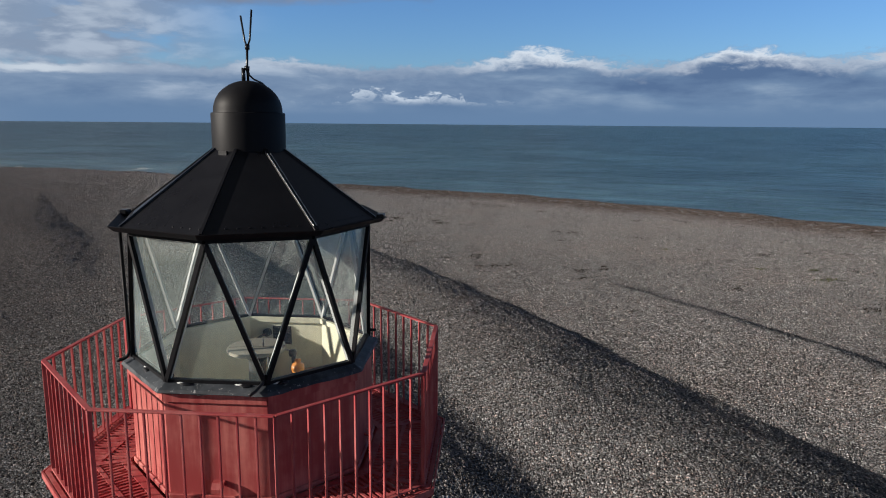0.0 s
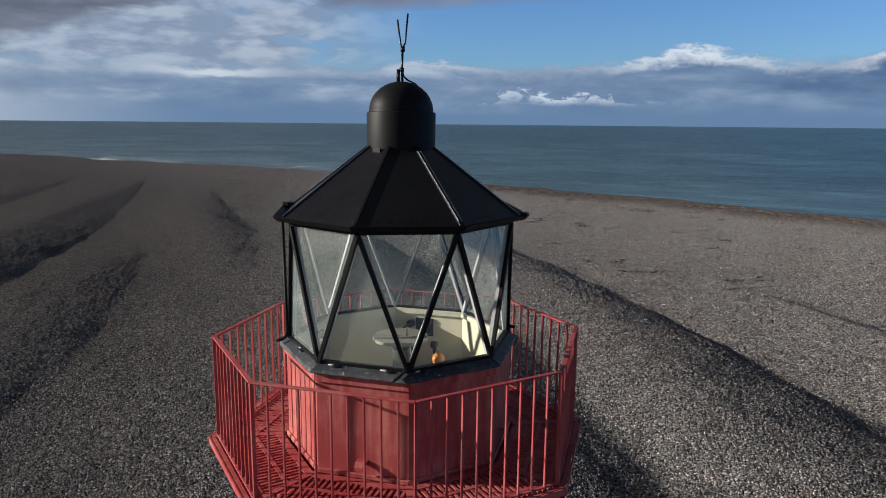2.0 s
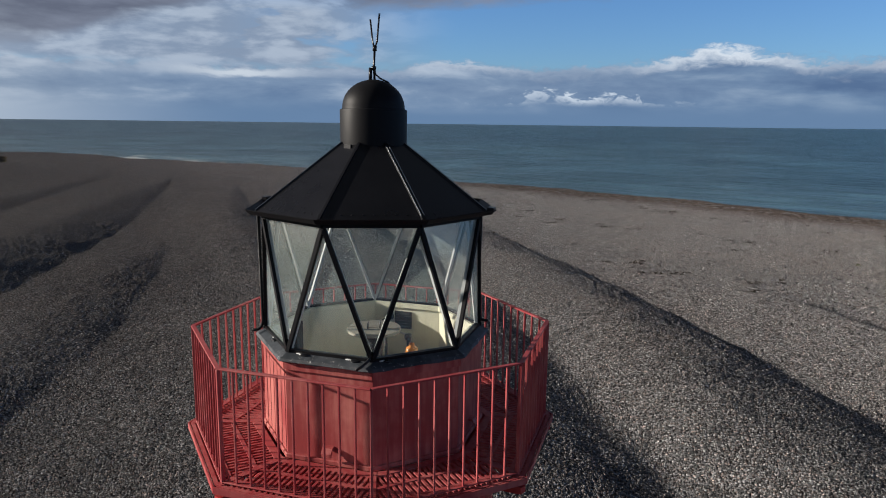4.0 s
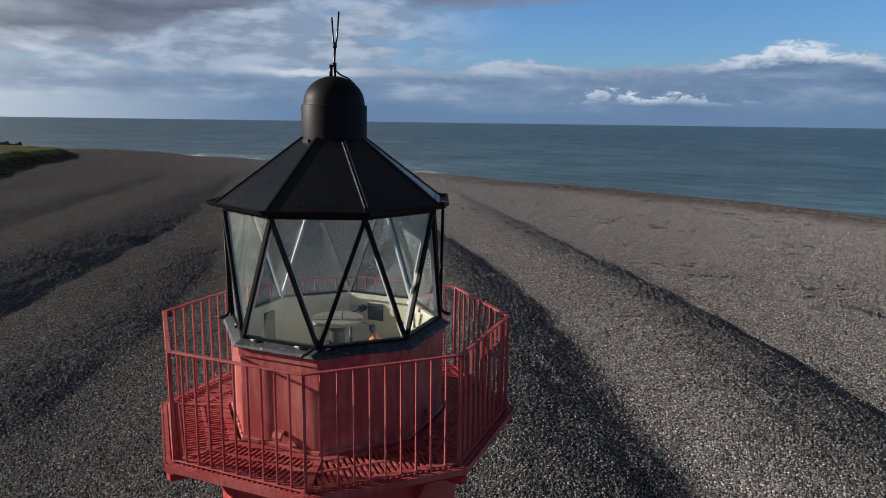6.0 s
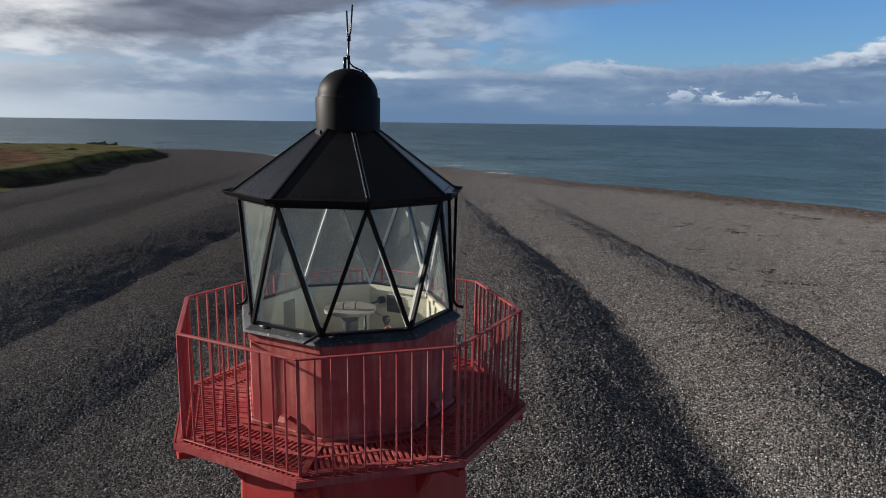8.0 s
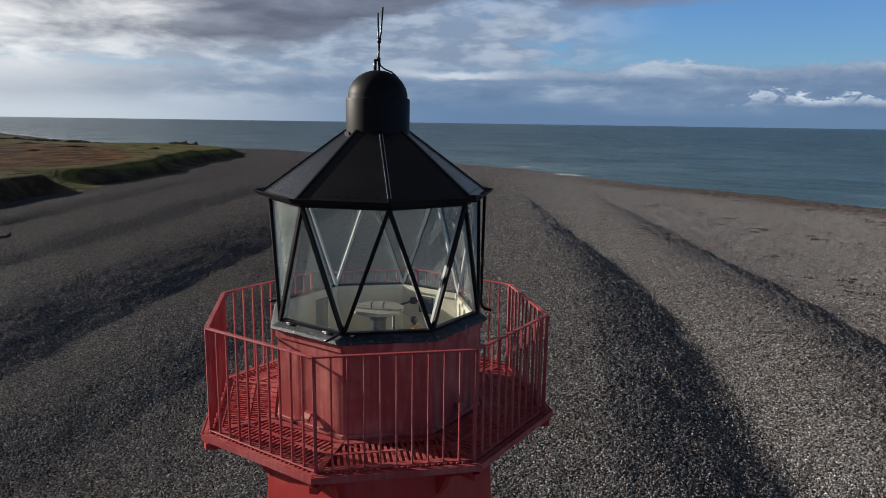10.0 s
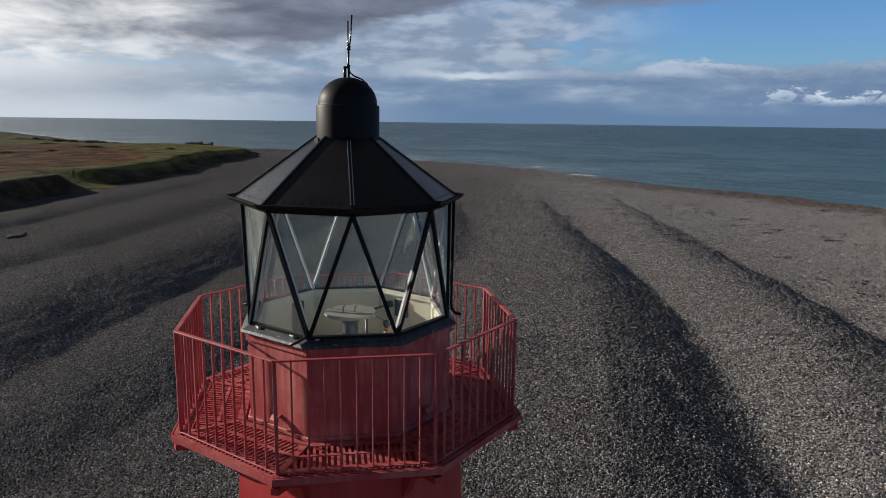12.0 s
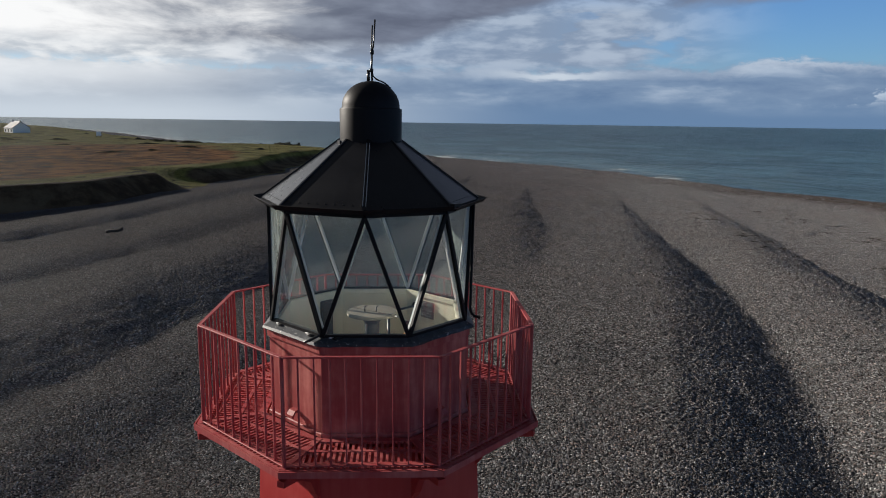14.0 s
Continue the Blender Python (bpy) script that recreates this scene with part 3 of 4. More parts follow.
# gallery: fascia, ring beams, grating bars, plates at the corners
R_OUT, R_IN = 1.88, 1.12
gallery = lpart("gallery_deck", prism(bmesh.new(), octagon(1.24), DECK - 0.17, DECK - 0.06), RED_TOWER, "red iron gallery deck of slotted gratings")
for k in range(8):
    bm = bmesh.new()
    beam(bm, corner(k, R_OUT - 0.012, DECK - 0.03), corner(k + 1, R_OUT - 0.012, DECK - 0.03), 0.014, 0.06)
    lpart("fascia", bm, RED_RAIL, "", gallery)
    for r in (R_OUT - 0.05, 1.70, 1.44, 1.20):
        bm = bmesh.new()
        w = 0.035 if r > 1.3 else 0.075
        beam(bm, corner(k, r, DECK - 0.012), corner(k + 1, r, DECK - 0.012), w, 0.024)
        lpart("ring_bar", bm, RED_RAIL, "", gallery)
    bm = bmesh.new()
    a, b2 = corner(k, 1.15, DECK - 0.008), corner(k, R_OUT - 0.06, DECK - 0.008)
    beam(bm, a, b2, 0.06, 0.022)
    lpart("corner_plate", bm, RED_RAIL, "", gallery)
    # bracket under the corner
    bm = bmesh.new()
    d = corner(k, 1)
    side = Vector((-d.y, d.x, 0)) * 0.035
    prof = [(1.18, DECK - 0.10), (1.84, DECK - 0.10), (1.84, DECK - 0.16), (1.62, DECK - 0.20), (1.40, DECK - 0.32), (1.30, DECK - 0.50), (1.20, DECK - 0.62)]
    lo = [bm.verts.new(d * r + Vector((0, 0, zz)) - side) for r, zz in prof]
    hi = [bm.verts.new(d * r + Vector((0, 0, zz)) + side) for r, zz in prof]
    bm.faces.new(lo)
    bm.faces.new(hi[::-1])
    for i in range(len(prof)):
        bm.faces.new((lo[i], lo[(i + 1) % len(prof)], hi[(i + 1) % len(prof)], hi[i]))
    lpart("bracket", bm, RED_TOWER, "", gallery)
AP = math.cos(radians(22.5))
for k in range(8):
    mid = corner(k + 0.5, 1)
    along = Vector((-mid.y, mid.x, 0))
    for j in range(25):
        t = (j - 12) * 0.0535
        r0, r1 = 1.16 * AP, (R_OUT - 0.03) * AP
        r0 = max(r0, abs(t) / math.tan(radians(22.5)) + 0.05)
        if r1 - r0 < 0.06:
            continue
        bm = bmesh.new()
        beam(bm, mid * r0 + along * t + Vector((0, 0, DECK - 0.016)), mid * r1 + along * t + Vector((0, 0, DECK - 0.016)), 0.024, 0.022)
        lpart("grating_bar", bm, RED_RAIL, "", gallery)
# kerb of the lantern wall on the deck
lpart("wall_foot", bevelled(prism(bmesh.new(), octagon(1.125), DECK - 0.02, DECK + 0.03), 0.008), RED_WALL)

# wall round the lantern room: eight boarded sides with depth, cream inside
R_W, R_WI = 1.10, 1.02
for k in range(8):
    bm = bmesh.new()
    prism(bm, [tuple(corner(k, R_W).xy), tuple(corner(k + 1, R_W).xy), tuple(corner(k + 1, 1.06).xy), tuple(corner(k, 1.06).xy)], DECK, SILL - 0.03)
    w = lpart("wall_panel", bm, RED_WALL, "faded red painted wall side")
    bm = bmesh.new()
    prism(bm, [tuple(corner(k, 1.055).xy), tuple(corner(k + 1, 1.055).xy), tuple(corner(k + 1, R_WI).xy), tuple(corner(k, R_WI).xy)], DECK - 0.4, SILL - 0.012)
    lpart("inner_lining", bm, CREAM, "cream painted lining", w)
    # cover strip under the sill
    bm = bmesh.new()
    beam(bm, corner(k, R_W + 0.012, SILL - 0.075), corner(k + 1, R_W + 0.012, SILL - 0.075), 0.02, 0.07)
    lpart("cover_strip", bm, RED_WALL, "", w)
lpart("lantern_floor", prism(bmesh.new(), octagon(1.03), DECK - 0.42, DECK - 0.38), BROWN_FLOOR, "brown boarded floor inside the lantern")

# flashing on the sill
rng_s = np.random.default_rng(17)
for k in range(8):
    bm = bmesh.new()
    rows = [(1.035, SILL + 0.045), (1.08, SILL + 0.04), (1.155, SILL + 0.002), (1.172, SILL - 0.02), (1.165, SILL - 0.026), (1.15, SILL - 0.014), (1.03, SILL - 0.014)]
    wob = [rng_s.normal(0, 0.004, len(rows)) * (0 if q in (0, 8) else 1) for q in range(9)]
    rings = []
    for q in range(9):
        a, c = k + q / 8, AP / math.cos(radians(45 * (q / 8) - 22.5))
        rings.append([bm.verts.new(corner(a, r * c, zz + wob[q][i] * (1 if 1 < i < 5 else 0))) for i, (r, zz) in enumerate(rows)])
    for a, b2 in zip(rings, rings[1:]):
        for i in range(len(rows)):
            j = (i + 1) % len(rows)
            bm.faces.new((a[i], a[j], b2[j], b2[i]))
    bm.faces.new(rings[0][::-1])
    bm.faces.new(rings[-1])
    lpart("sill_flashing", bm, LEAD, "grey lead flashing")

# glazing: triangles between eight upper and eight lower corners
LOW_R, LOW_Z, TOP_R, TOP_Z = 1.055, SILL + 0.045, 1.055, EAVE - 0.015
for k in range(8):
    lo0, lo1 = corner(k, LOW_R, LOW_Z), corner(k + 1, LOW_R, LOW_Z)
    up, up0 = corner(k + 0.5, TOP_R, TOP_Z), corner(k - 0.5, TOP_R, TOP_Z)
    for a, b2 in ((lo0, up), (lo1, up)):
        m = (a + b2) / 2
        outward = Vector((m.x, m.y, 0)).normalized()
        bm = bmesh.new()
        beam(bm, a + outward * 0.016, b2 + outward * 0.016, 0.036, 0.032, outward)
        o = lpart("glazing_bar", bm, MATT_BLACK, "black painted slanting glazing bar")
        bm = bmesh.new()
        beam(bm, a - outward * 0.018, b2 - outward * 0.018, 0.026, 0.032, outward)
        lpart("inner_bar", bm, WHITE_BAR, "white painted inner face", o)
    for tri in ((lo0, lo1, up), (up0, up, lo0)):
        c = (tri[0] + tri[1] + tri[2]) / 3
        bm = bmesh.new()
        bm.faces.new([bm.verts.new(c + (v - c) * 0.992) for v in tri])
        pane = lpart("pane", bm, GLASS, "clear triangular pane filmed with salt")
        pane.visible_shadow = False
    m = (lo0 + lo1) / 2
    bm = bmesh.new()
    beam(bm, lo0 + Vector((0, 0, 0.006)), lo1 + Vector((0, 0, 0.006)), 0.05, 0.03)
    lpart("bottom_bar", bm, MATT_BLACK)
    bm = bmesh.new()
    beam(bm, corner(k - 0.5, TOP_R, TOP_Z + 0.020), corner(k + 0.5, TOP_R, TOP_Z + 0.020), 0.06, 0.04)
    lpart("top_bar", bm, MATT_BLACK)
    bm = bmesh.new()
    beam(bm, corner(k, 1.018, SILL + 0.022), corner(k + 1, 1.018, SILL + 0.022), 0.05, 0.05)
    lpart("inner_sill", bm, CREAM, "cream painted inner sill")

# roof: eight plates, ridges, eaves gutter, rivets
R_E, R_T, Z_T = 1.14, 0.315, 11.31
Z_E = EAVE + 0.06
for k in range(8):
    a, b2 = corner(k - 0.5, R_E, Z_E), corner(k + 0.5, R_E, Z_E)
    c, d = corner(k + 0.5, R_T, Z_T), corner(k - 0.5, R_T, Z_T)
    nrm = (b2 - a).cross(d - a).normalized()
    bm = bmesh.new()
    f0 = [bm.verts.new(v) for v in (a, b2, c, d)]
    f1 = [bm.verts.new(v - nrm * 0.012) for v in (a, b2, c, d)]
    bm.faces.new(f0)
    bm.faces.new(f1[::-1])
    for i in range(4):
        bm.faces.new((f0[i], f1[i], f1[(i + 1) % 4], f0[(i + 1) % 4]))
    plate = lpart("roof_plate", bm, BLACK, "black painted sheet iron roof plate")
    for j in range(9):
        p = a.lerp(b2, 0.08 + 0.105 * j) + (d - a).normalized() * 0.06
        m4 = Matrix.Translation(p + nrm * 0.001) @ nrm.to_track_quat("Z", "Y").to_matrix().to_4x4() @ Matrix.Diagonal((1, 1, 0.5, 1))
        bm = bmesh.new()
        bmesh.ops.create_icosphere(bm, subdivisions=1, radius=0.009, matrix=m4)
        lpart("rivet", bm, BLACK, "", plate)
    # ridge
    bm = bmesh.new()
    e, f = corner(k + 0.5, R_E, Z_E + 0.006), corner(k + 0.5, R_T, Z_T + 0.006)
    rad = corner(k + 0.5, 1)
    upn = (f - e).cross(Vector((-rad.y, rad.x, 0))).normalized()
    upn = upn if upn.z > 0 else -upn
    beam(bm, e, f, 0.04 if k == 0 else 0.022, 0.014, upn)
    ridge = lpart("ridge_strip", bm, BLACK)
    if k == 0:
        for s in (-1, 1):
            bm = bmesh.new()
            sd = Vector((-rad.y, rad.x, 0)) * (0.014 * s)
            beam(bm, e.lerp(f, 0.04) + upn * 0.009 + sd, e.lerp(f, 0.93) + upn * 0.009 + sd, 0.007, 0.007, upn)
            lpart("seam", bm, BARE, "bare bright metal seam", ridge)
    # gutter
    bm = bmesh.new()
    rows = [(R_E - 0.03, Z_E - 0.03), (R_E + 0.05, Z_E - 0.032), (R_E + 0.095, Z_E + 0.012), (R_E + 0.088, Z_E + 0.016), (R_E + 0.04, Z_E - 0.018), (R_E - 0.02, Z_E - 0.010)]
    ends = [[bm.verts.new(corner(q, r, zz)) for r, zz in rows] for q in (k - 0.5, k + 0.5)]
    for i in range(len(rows)):
        j = (i + 1) % len(rows)
        bm.faces.new((ends[0][i], ends[0][j], ends[1][j], ends[1][i]))
    bm.faces.new(ends[0][::-1])
    bm.faces.new(ends[1])
    lpart("gutter", bm, MATT_BLACK)
# cowl
cowl = lpart("cowl", lathe(bmesh.new(), [(0.318, 11.24), (0.320, 11.612), (0.317, 11.622), (0.300, 11.626), (0.297, 11.64)] + [(0.297 * math.cos(a), 11.64 + 0.262 * math.sin(a)) for a in np.linspace(0.08, math.pi / 2, 12)], 48, (0.008, 0.0)), MATT_BLACK, "black domed ventilation cowl", None, True)
mod = cowl.modifiers.new("edge", "EDGE_SPLIT")
mod.split_angle = radians(40)
# down pipes
for ang in (-176.0, 9.0):
    r = Vector((math.cos(radians(ang)), math.sin(radians(ang)), 0))
    pts = [r * 1.10 + Vector((0, 0, Z_E - 0.03)), r * 1.085 + Vector((0, 0, SILL + 0.14))] + [r * (1.085 + 0.08 * (1 - math.cos(a))) + Vector((0, 0, SILL + 0.14 - 0.10 * math.sin(a))) for a in (0.4, 0.8, 1.2, 1.57)] + [r * 1.195 + Vector((0, 0, SILL + 0.035))]
    lpart("down_pipe", tube(bmesh.new(), pts, 0.016), MATT_BLACK, "black down pipe", None, True)
rel(lighthouse, *L_parts)

# ---- gallery railing ----
railing = thing("railing", (0, 0, DECK), "red painted iron railing round the gallery", "railing")
R_R, Z_R = 1.775, 9.51
made = []
for k in range(8):
    bm = bmesh.new()
    beam(bm, corner(k, R_R, Z_R), corner(k + 1, R_R, Z_R), 0.042, 0.014)
    made.append(part("handrail", bevelled(bm, 0.003), RED_RAIL, railing))
    bm = bmesh.new()
    beam(bm, corner(k, R_R, DECK + 0.014), corner(k + 1, R_R, DECK + 0.014), 0.04, 0.012)
    made.append(part("bottom_rail", bevelled(bm, 0.003), RED_RAIL, railing))
    bm = bmesh.new()
    beam(bm, corner(k, R_R, DECK), corner(k, R_R, Z_R - 0.008), 0.022, 0.036, corner(k, 1))
    made.append(part("post", bevelled(bm, 0.003), RED_RAIL, railing))
bm = bmesh.new()
beam(bm, (0, 0, DECK + 0.01), (0, 0, Z_R - 0.004), 0.014, 0.022, (1, 0, 0))     # flat bar, its width across the rail
one = part("baluster", bevelled(bm, 0.002), RED_RAIL, railing)
first = True
for k in range(8):
    for j in range(1, 10):
        p = corner(k, R_R).lerp(corner(k + 1, R_R), j / 10)
        o = one if first else new("baluster", one.data)
        first = False
        o.parent = railing
        o.location = p
        o.rotation_euler.z = radians(BASE + 45 * (k + 0.5))
        made.append(o)
rel(railing, *made)

# vent hoods low on two sides of the wall, sealing clips and the tail of one glazing bar
more = []
for k in (-0.5, 1.5):
    n_ = corner(k, 1)
    s_ = Vector((-n_.y, n_.x, 0))
    p = n_ * (R_W * AP) + Vector((0, 0, DECK + 0.11))
    bm = bmesh.new()
    prof = [(0.0, 0.05), (0.045, 0.042), (0.075, 0.0), (0.072, -0.035), (0.062, -0.032), (0.042, 0.02), (0.0, 0.032)]
    ends = [[bm.verts.new(p + n_ * d + s_ * w + Vector((0, 0, h))) for d, h in prof] for w in (-0.048, 0.048)]
    for i in range(len(prof)):
        j = (i + 1) % len(prof)
        bm.faces.new((ends[0][i], ends[0][j], ends[1][j], ends[1][i]))
    bm.faces.new(ends[0][::-1])
    bm.faces.new(ends[1])
    more.append(lpart("vent_hood", bm, RED_WALL, "small red vent hood"))
for k, t in ((-1, 0.22), (-1, 0.80), (0, 0.18), (-2, 0.5)):
    p = corner(k, 1.095, SILL + 0.036).lerp(corner(k + 1, 1.095, SILL + 0.036), t)
    d = (corner(k + 1, 1) - corner(k, 1)).normalized()
    bm = bmesh.new()
    bmesh.ops.create_icosphere(bm, subdivisions=2, radius=1.0, matrix=Matrix.Translation(p) @ d.to_track_quat("X", "Z").to_matrix().to_4x4() @ Matrix.Diagonal((0.055, 0.022, 0.014, 1)))
    more.append(lpart("sill_clip", bm, BLACK, "black clip on the sill", None, True))
    bm = bmesh.new()
    bmesh.ops.create_icosphere(bm, subdivisions=2, radius=1.0, matrix=Matrix.Translation(p - Vector((p.x, p.y, 0)).normalized() * 0.022 + d * -0.05) @ d.to_track_quat("X", "Z").to_matrix().to_4x4() @ Matrix.Diagonal((0.05, 0.02, 0.012, 1)))
    more.append(lpart("sealant", bm, WHITE_BAR, "pale smear of sealant", None, True))
p = corner(0, LOW_R, LOW_Z)
more.append(lpart("bar_tail", tube(bmesh.new(), [corner(0, 1.05, LOW_Z + 0.07), corner(-0.04, 1.09, LOW_Z + 0.012), corner(-0.10, 1.14, SILL + 0.022), corner(-0.15, 1.18, SILL + 0.005)], 0.013), BLACK, "", None, True))
# hook at the foot of the cowl and the bracket at one end of the gutter
a = corner(-0.93, 0.34, 11.27)
bm = bmesh.new()
beam(bm, a + Vector((0, 0, -0.03)), a + Vector((0, 0, 0.03)), 0.09, 0.02, corner(-1, 1))
more.append(lpart("cowl_tab", bm, BLACK, "riveted tab at the foot of the cowl"))
for k in (-2.5, 1.5):
    a = corner(k, R_E + 0.03, Z_E + 0.015)
    bm = bmesh.new()
    beam(bm, a - corner(k, 0.02), a + corner(k, 0.05), 0.10, 0.05)
    more.append(lpart("gutter_end", bevelled(bm, 0.008), BLACK))
rel(lighthouse, *more)

# ---- lightning rod on the cowl ----
rod = thing("lightning_rod", (0.01, 0.0, 11.9), "black forked lightning rod on the domed cowl", "lightning rod")
made = [
    part("stem", tube(bmesh.new(), [(0.02, 0.01, 11.89), (0.014, 0.008, 12.02), (0.022, 0.004, 12.19)], 0.011), BLACK, rod, "", True),
    part("socket", tube(bmesh.new(), [(-0.02, 0.0, 11.88), (-0.018, 0.0, 12.01)], 0.017), BLACK, rod, "", True),
    part("collar", tube(bmesh.new(), [(0.022, 0.004, 12.165), (0.023, 0.003, 12.21)], 0.02), BLACK, rod, "", True),
    part("clamp", tube(bmesh.new(), [(0.012, 0.006, 11.99), (0.014, 0.005, 12.025)], 0.022), BLACK, rod, "", True),
    part("prong", tube(bmesh.new(), [(0.022, 0.004, 12.19), (0.004, 0.03, 12.24), (-0.02, 0.10, 12.46)], 0.0085), BLACK, rod, "", True),
    part("prong", tube(bmesh.new(), [(0.024, 0.004, 12.19), (0.045, -0.01, 12.25), (0.068, -0.02, 12.50)], 0.0085), BLACK, rod, "", True),
    part("cable", tube(bmesh.new(), [(0.018, 0.01, 12.02), (0.03, 0.01, 11.95), (0.07, 0.02, 11.915), (0.14, 0.05, 11.885), (0.20, 0.07, 11.83)], 0.008), BLACK, rod, "", True),
]
rel(rod, *made)

# ---- inside the lantern ----
FLOOR = DECK - 0.38
table = thing("round_table", (0.0, 0.02, FLOOR), "round pale board on a pedestal inside the lantern", "table")
made = []
for s in (-1, 1):
    bm = bmesh.new()
    pts = [(0.268 * math.cos(a), 0.268 * math.sin(a)) for a in np.linspace(0.02, math.pi - 0.02, 25)]
    prism(bm, [(x, s * y + s * 0.003) for x, y in pts], 0.006, 0.026)
    bmesh.ops.transform(bm, matrix=Matrix.Translation((0.0, 0.02, 9.435)) @ Matrix.Rotation(radians(-12), 4, "Z"), verts=bm.verts[:])
    made.append(part("board_half", bm, PALE_WOOD, table, "pale painted half board"))
made.append(part("rim", lathe(bmesh.new(), [(0.25, 9.430), (0.272, 9.431), (0.273, 9.44), (0.25, 9.4405)], 40, (0.0, 0.02)), PALE_WOOD, table, "", True))
made.append(part("pedestal", lathe(bmesh.new(), [(0.15, FLOOR), (0.15, FLOOR + 0.03), (0.085, FLOOR + 0.05), (0.08, 9.33), (0.12, 9.39), (0.12, 9.43), (0.0, 9.43)], 24, (0.0, 0.02)), DARK_METAL, table, "dark metal pedestal"))
made.append(part("leg", tube(bmesh.new(), [(0.12, 0.20, FLOOR), (0.12, 0.20, 9.43)], 0.016), DARK_METAL, table, "", True))
for x, y in ((-0.06, -0.03), (0.06, 0.0)):
    bm = bmesh.new()
    tube(bm, [(x, y, 9.458), (x, y, 9.512), (x + 0.004, y + 0.045, 9.52)], 0.007, 6)
    made.append(part("hook", bm, DARK_METAL, table, "", True))
rel(table, *made)

valve = thing("valve_pipe", (0.36, 0.17, FLOOR), "rusty standpipe with a dark valve and lever", "valve")
made = [
    part("pipe", tube(bmesh.new(), [(0.36, 0.17, FLOOR), (0.355, 0.18, 9.30)], 0.022), DARK_METAL, valve, "", True),
    part("valve_body", lathe(bmesh.new(), [(0.0, 9.27), (0.035, 9.275), (0.042, 9.30), (0.035, 9.335), (0.0, 9.34)], 14, (0.35, 0.2)), DARK_METAL, valve, "dark valve body", True),
    part("lever", tube(bmesh.new(), [(0.35, 0.2, 9.32), (0.26, 0.24, 9.345), (0.17, 0.27, 9.36)], 0.010), BARE, valve, "bright metal lever", True),
    part("coupling", lathe(bmesh.new(), [(0.0, 9.06), (0.065, 9.06), (0.072, 9.10), (0.045, 9.125), (0.066, 9.17), (0.06, 9.22), (0.03, 9.23), (0.03, 9.27), (0.0, 9.27)], 14, (0.385, 0.10)), ORANGE, valve, "orange rusted coupling", True),
    part("branch", tube(bmesh.new(), [(0.40, 0.10, 9.12), (0.62, 0.05, 9.06)], 0.03), ORANGE, valve, "orange rusted branch pipe", True),
]
rel(valve, *made)

n_ = corner(3.5, 1)
s_ = Vector((-n_.y, n_.x, 0))
c = n_ * (R_WI * AP - 0.006) + s_ * 0.04 + Vector((0, 0, 9.29))
vent = thing("wall_vent", c, "dark grey louvred vent on the cream inner wall", "vent")
bm = bmesh.new()
beam(bm, c - Vector((0, 0, 0.1)), c + Vector((0, 0, 0.1)), 0.2, 0.012, n_)
made = [part("backing", bm, DARK_METAL, vent)]
for j in range(6):
    bm = bmesh.new()
    p = c - n_ * 0.012 + Vector((0, 0, -0.08 + 0.032 * j))
    beam(bm, p - s_ * 0.09, p + s_ * 0.09, 0.012, 0.02, Vector((0, 0, 1)))
    made.append(part("slat", bm, DARK_METAL, vent))
rel(vent, *made)

k_at = Vector((0.158, 0.90, 9.327))
knob = thing("hand_wheel", k_at, "black round hand wheel on a rod by the inner wall", "hand wheel")
made = [
    part("wheel", tube(bmesh.new(), [k_at + Vector((0.012, 0.02, 0)), k_at + Vector((-0.012, -0.025, 0.004))], 0.042, 18), BLACK, knob, "", False),
    part("rod", tube(bmesh.new(), [k_at, k_at + Vector((-0.14, -0.14, -0.03))], 0.013), DARK_METAL, knob, "", True),
    part("mount", tube(bmesh.new(), [k_at, k_at + Vector((0.0, 0.05, 0))], 0.016), DARK_METAL, knob, "", True),
]
rel(knob, *made)

# dark slab added in place of the shadowed door opening in the inner wall
n_ = corner(5.5, 1)
s_ = Vector((-n_.y, n_.x, 0))
c = n_ * (R_WI * AP - 0.01) - s_ * 0.13 + Vector((0, 0, 9.0))
locker = thing("locker", c, "narrow dark slab standing in for a dark door recess in the inner wall", "locker")
bm = bmesh.new()
beam(bm, c - Vector((0, 0, 0.4)), c + Vector((0, 0, 0.39)), 0.17, 0.02, n_)
made = [part("body", bm, DARK_METAL, locker)]
bm = bmesh.new()
beam(bm, c - n_ * 0.015 - Vector((0, 0, 0.36)), c - n_ * 0.015 + Vector((0, 0, 0.36)), 0.13, 0.012, n_)
made.append(part("door", bm, DARK_METAL, locker))
rel(locker, *made)

box = thing("wooden_box", (0.55, 0.42, FLOOR), "low brown wooden box on the lantern floor", "box")
bm = bmesh.new()
beam(bm, (0.38, 0.42, (FLOOR + 8.97) / 2), (0.72, 0.42, (FLOOR + 8.97) / 2), 0.32, 8.97 - FLOOR)
made = [part("body", bevelled(bm, 0.01), BROWN_FLOOR, box)]
bm = bmesh.new()
beam(bm, (0.36, 0.42, 8.985), (0.74, 0.42, 8.985), 0.36, 0.028)
made.append(part("lid", bevelled(bm, 0.006), BROWN_FLOOR, box))
rel(box, *made)

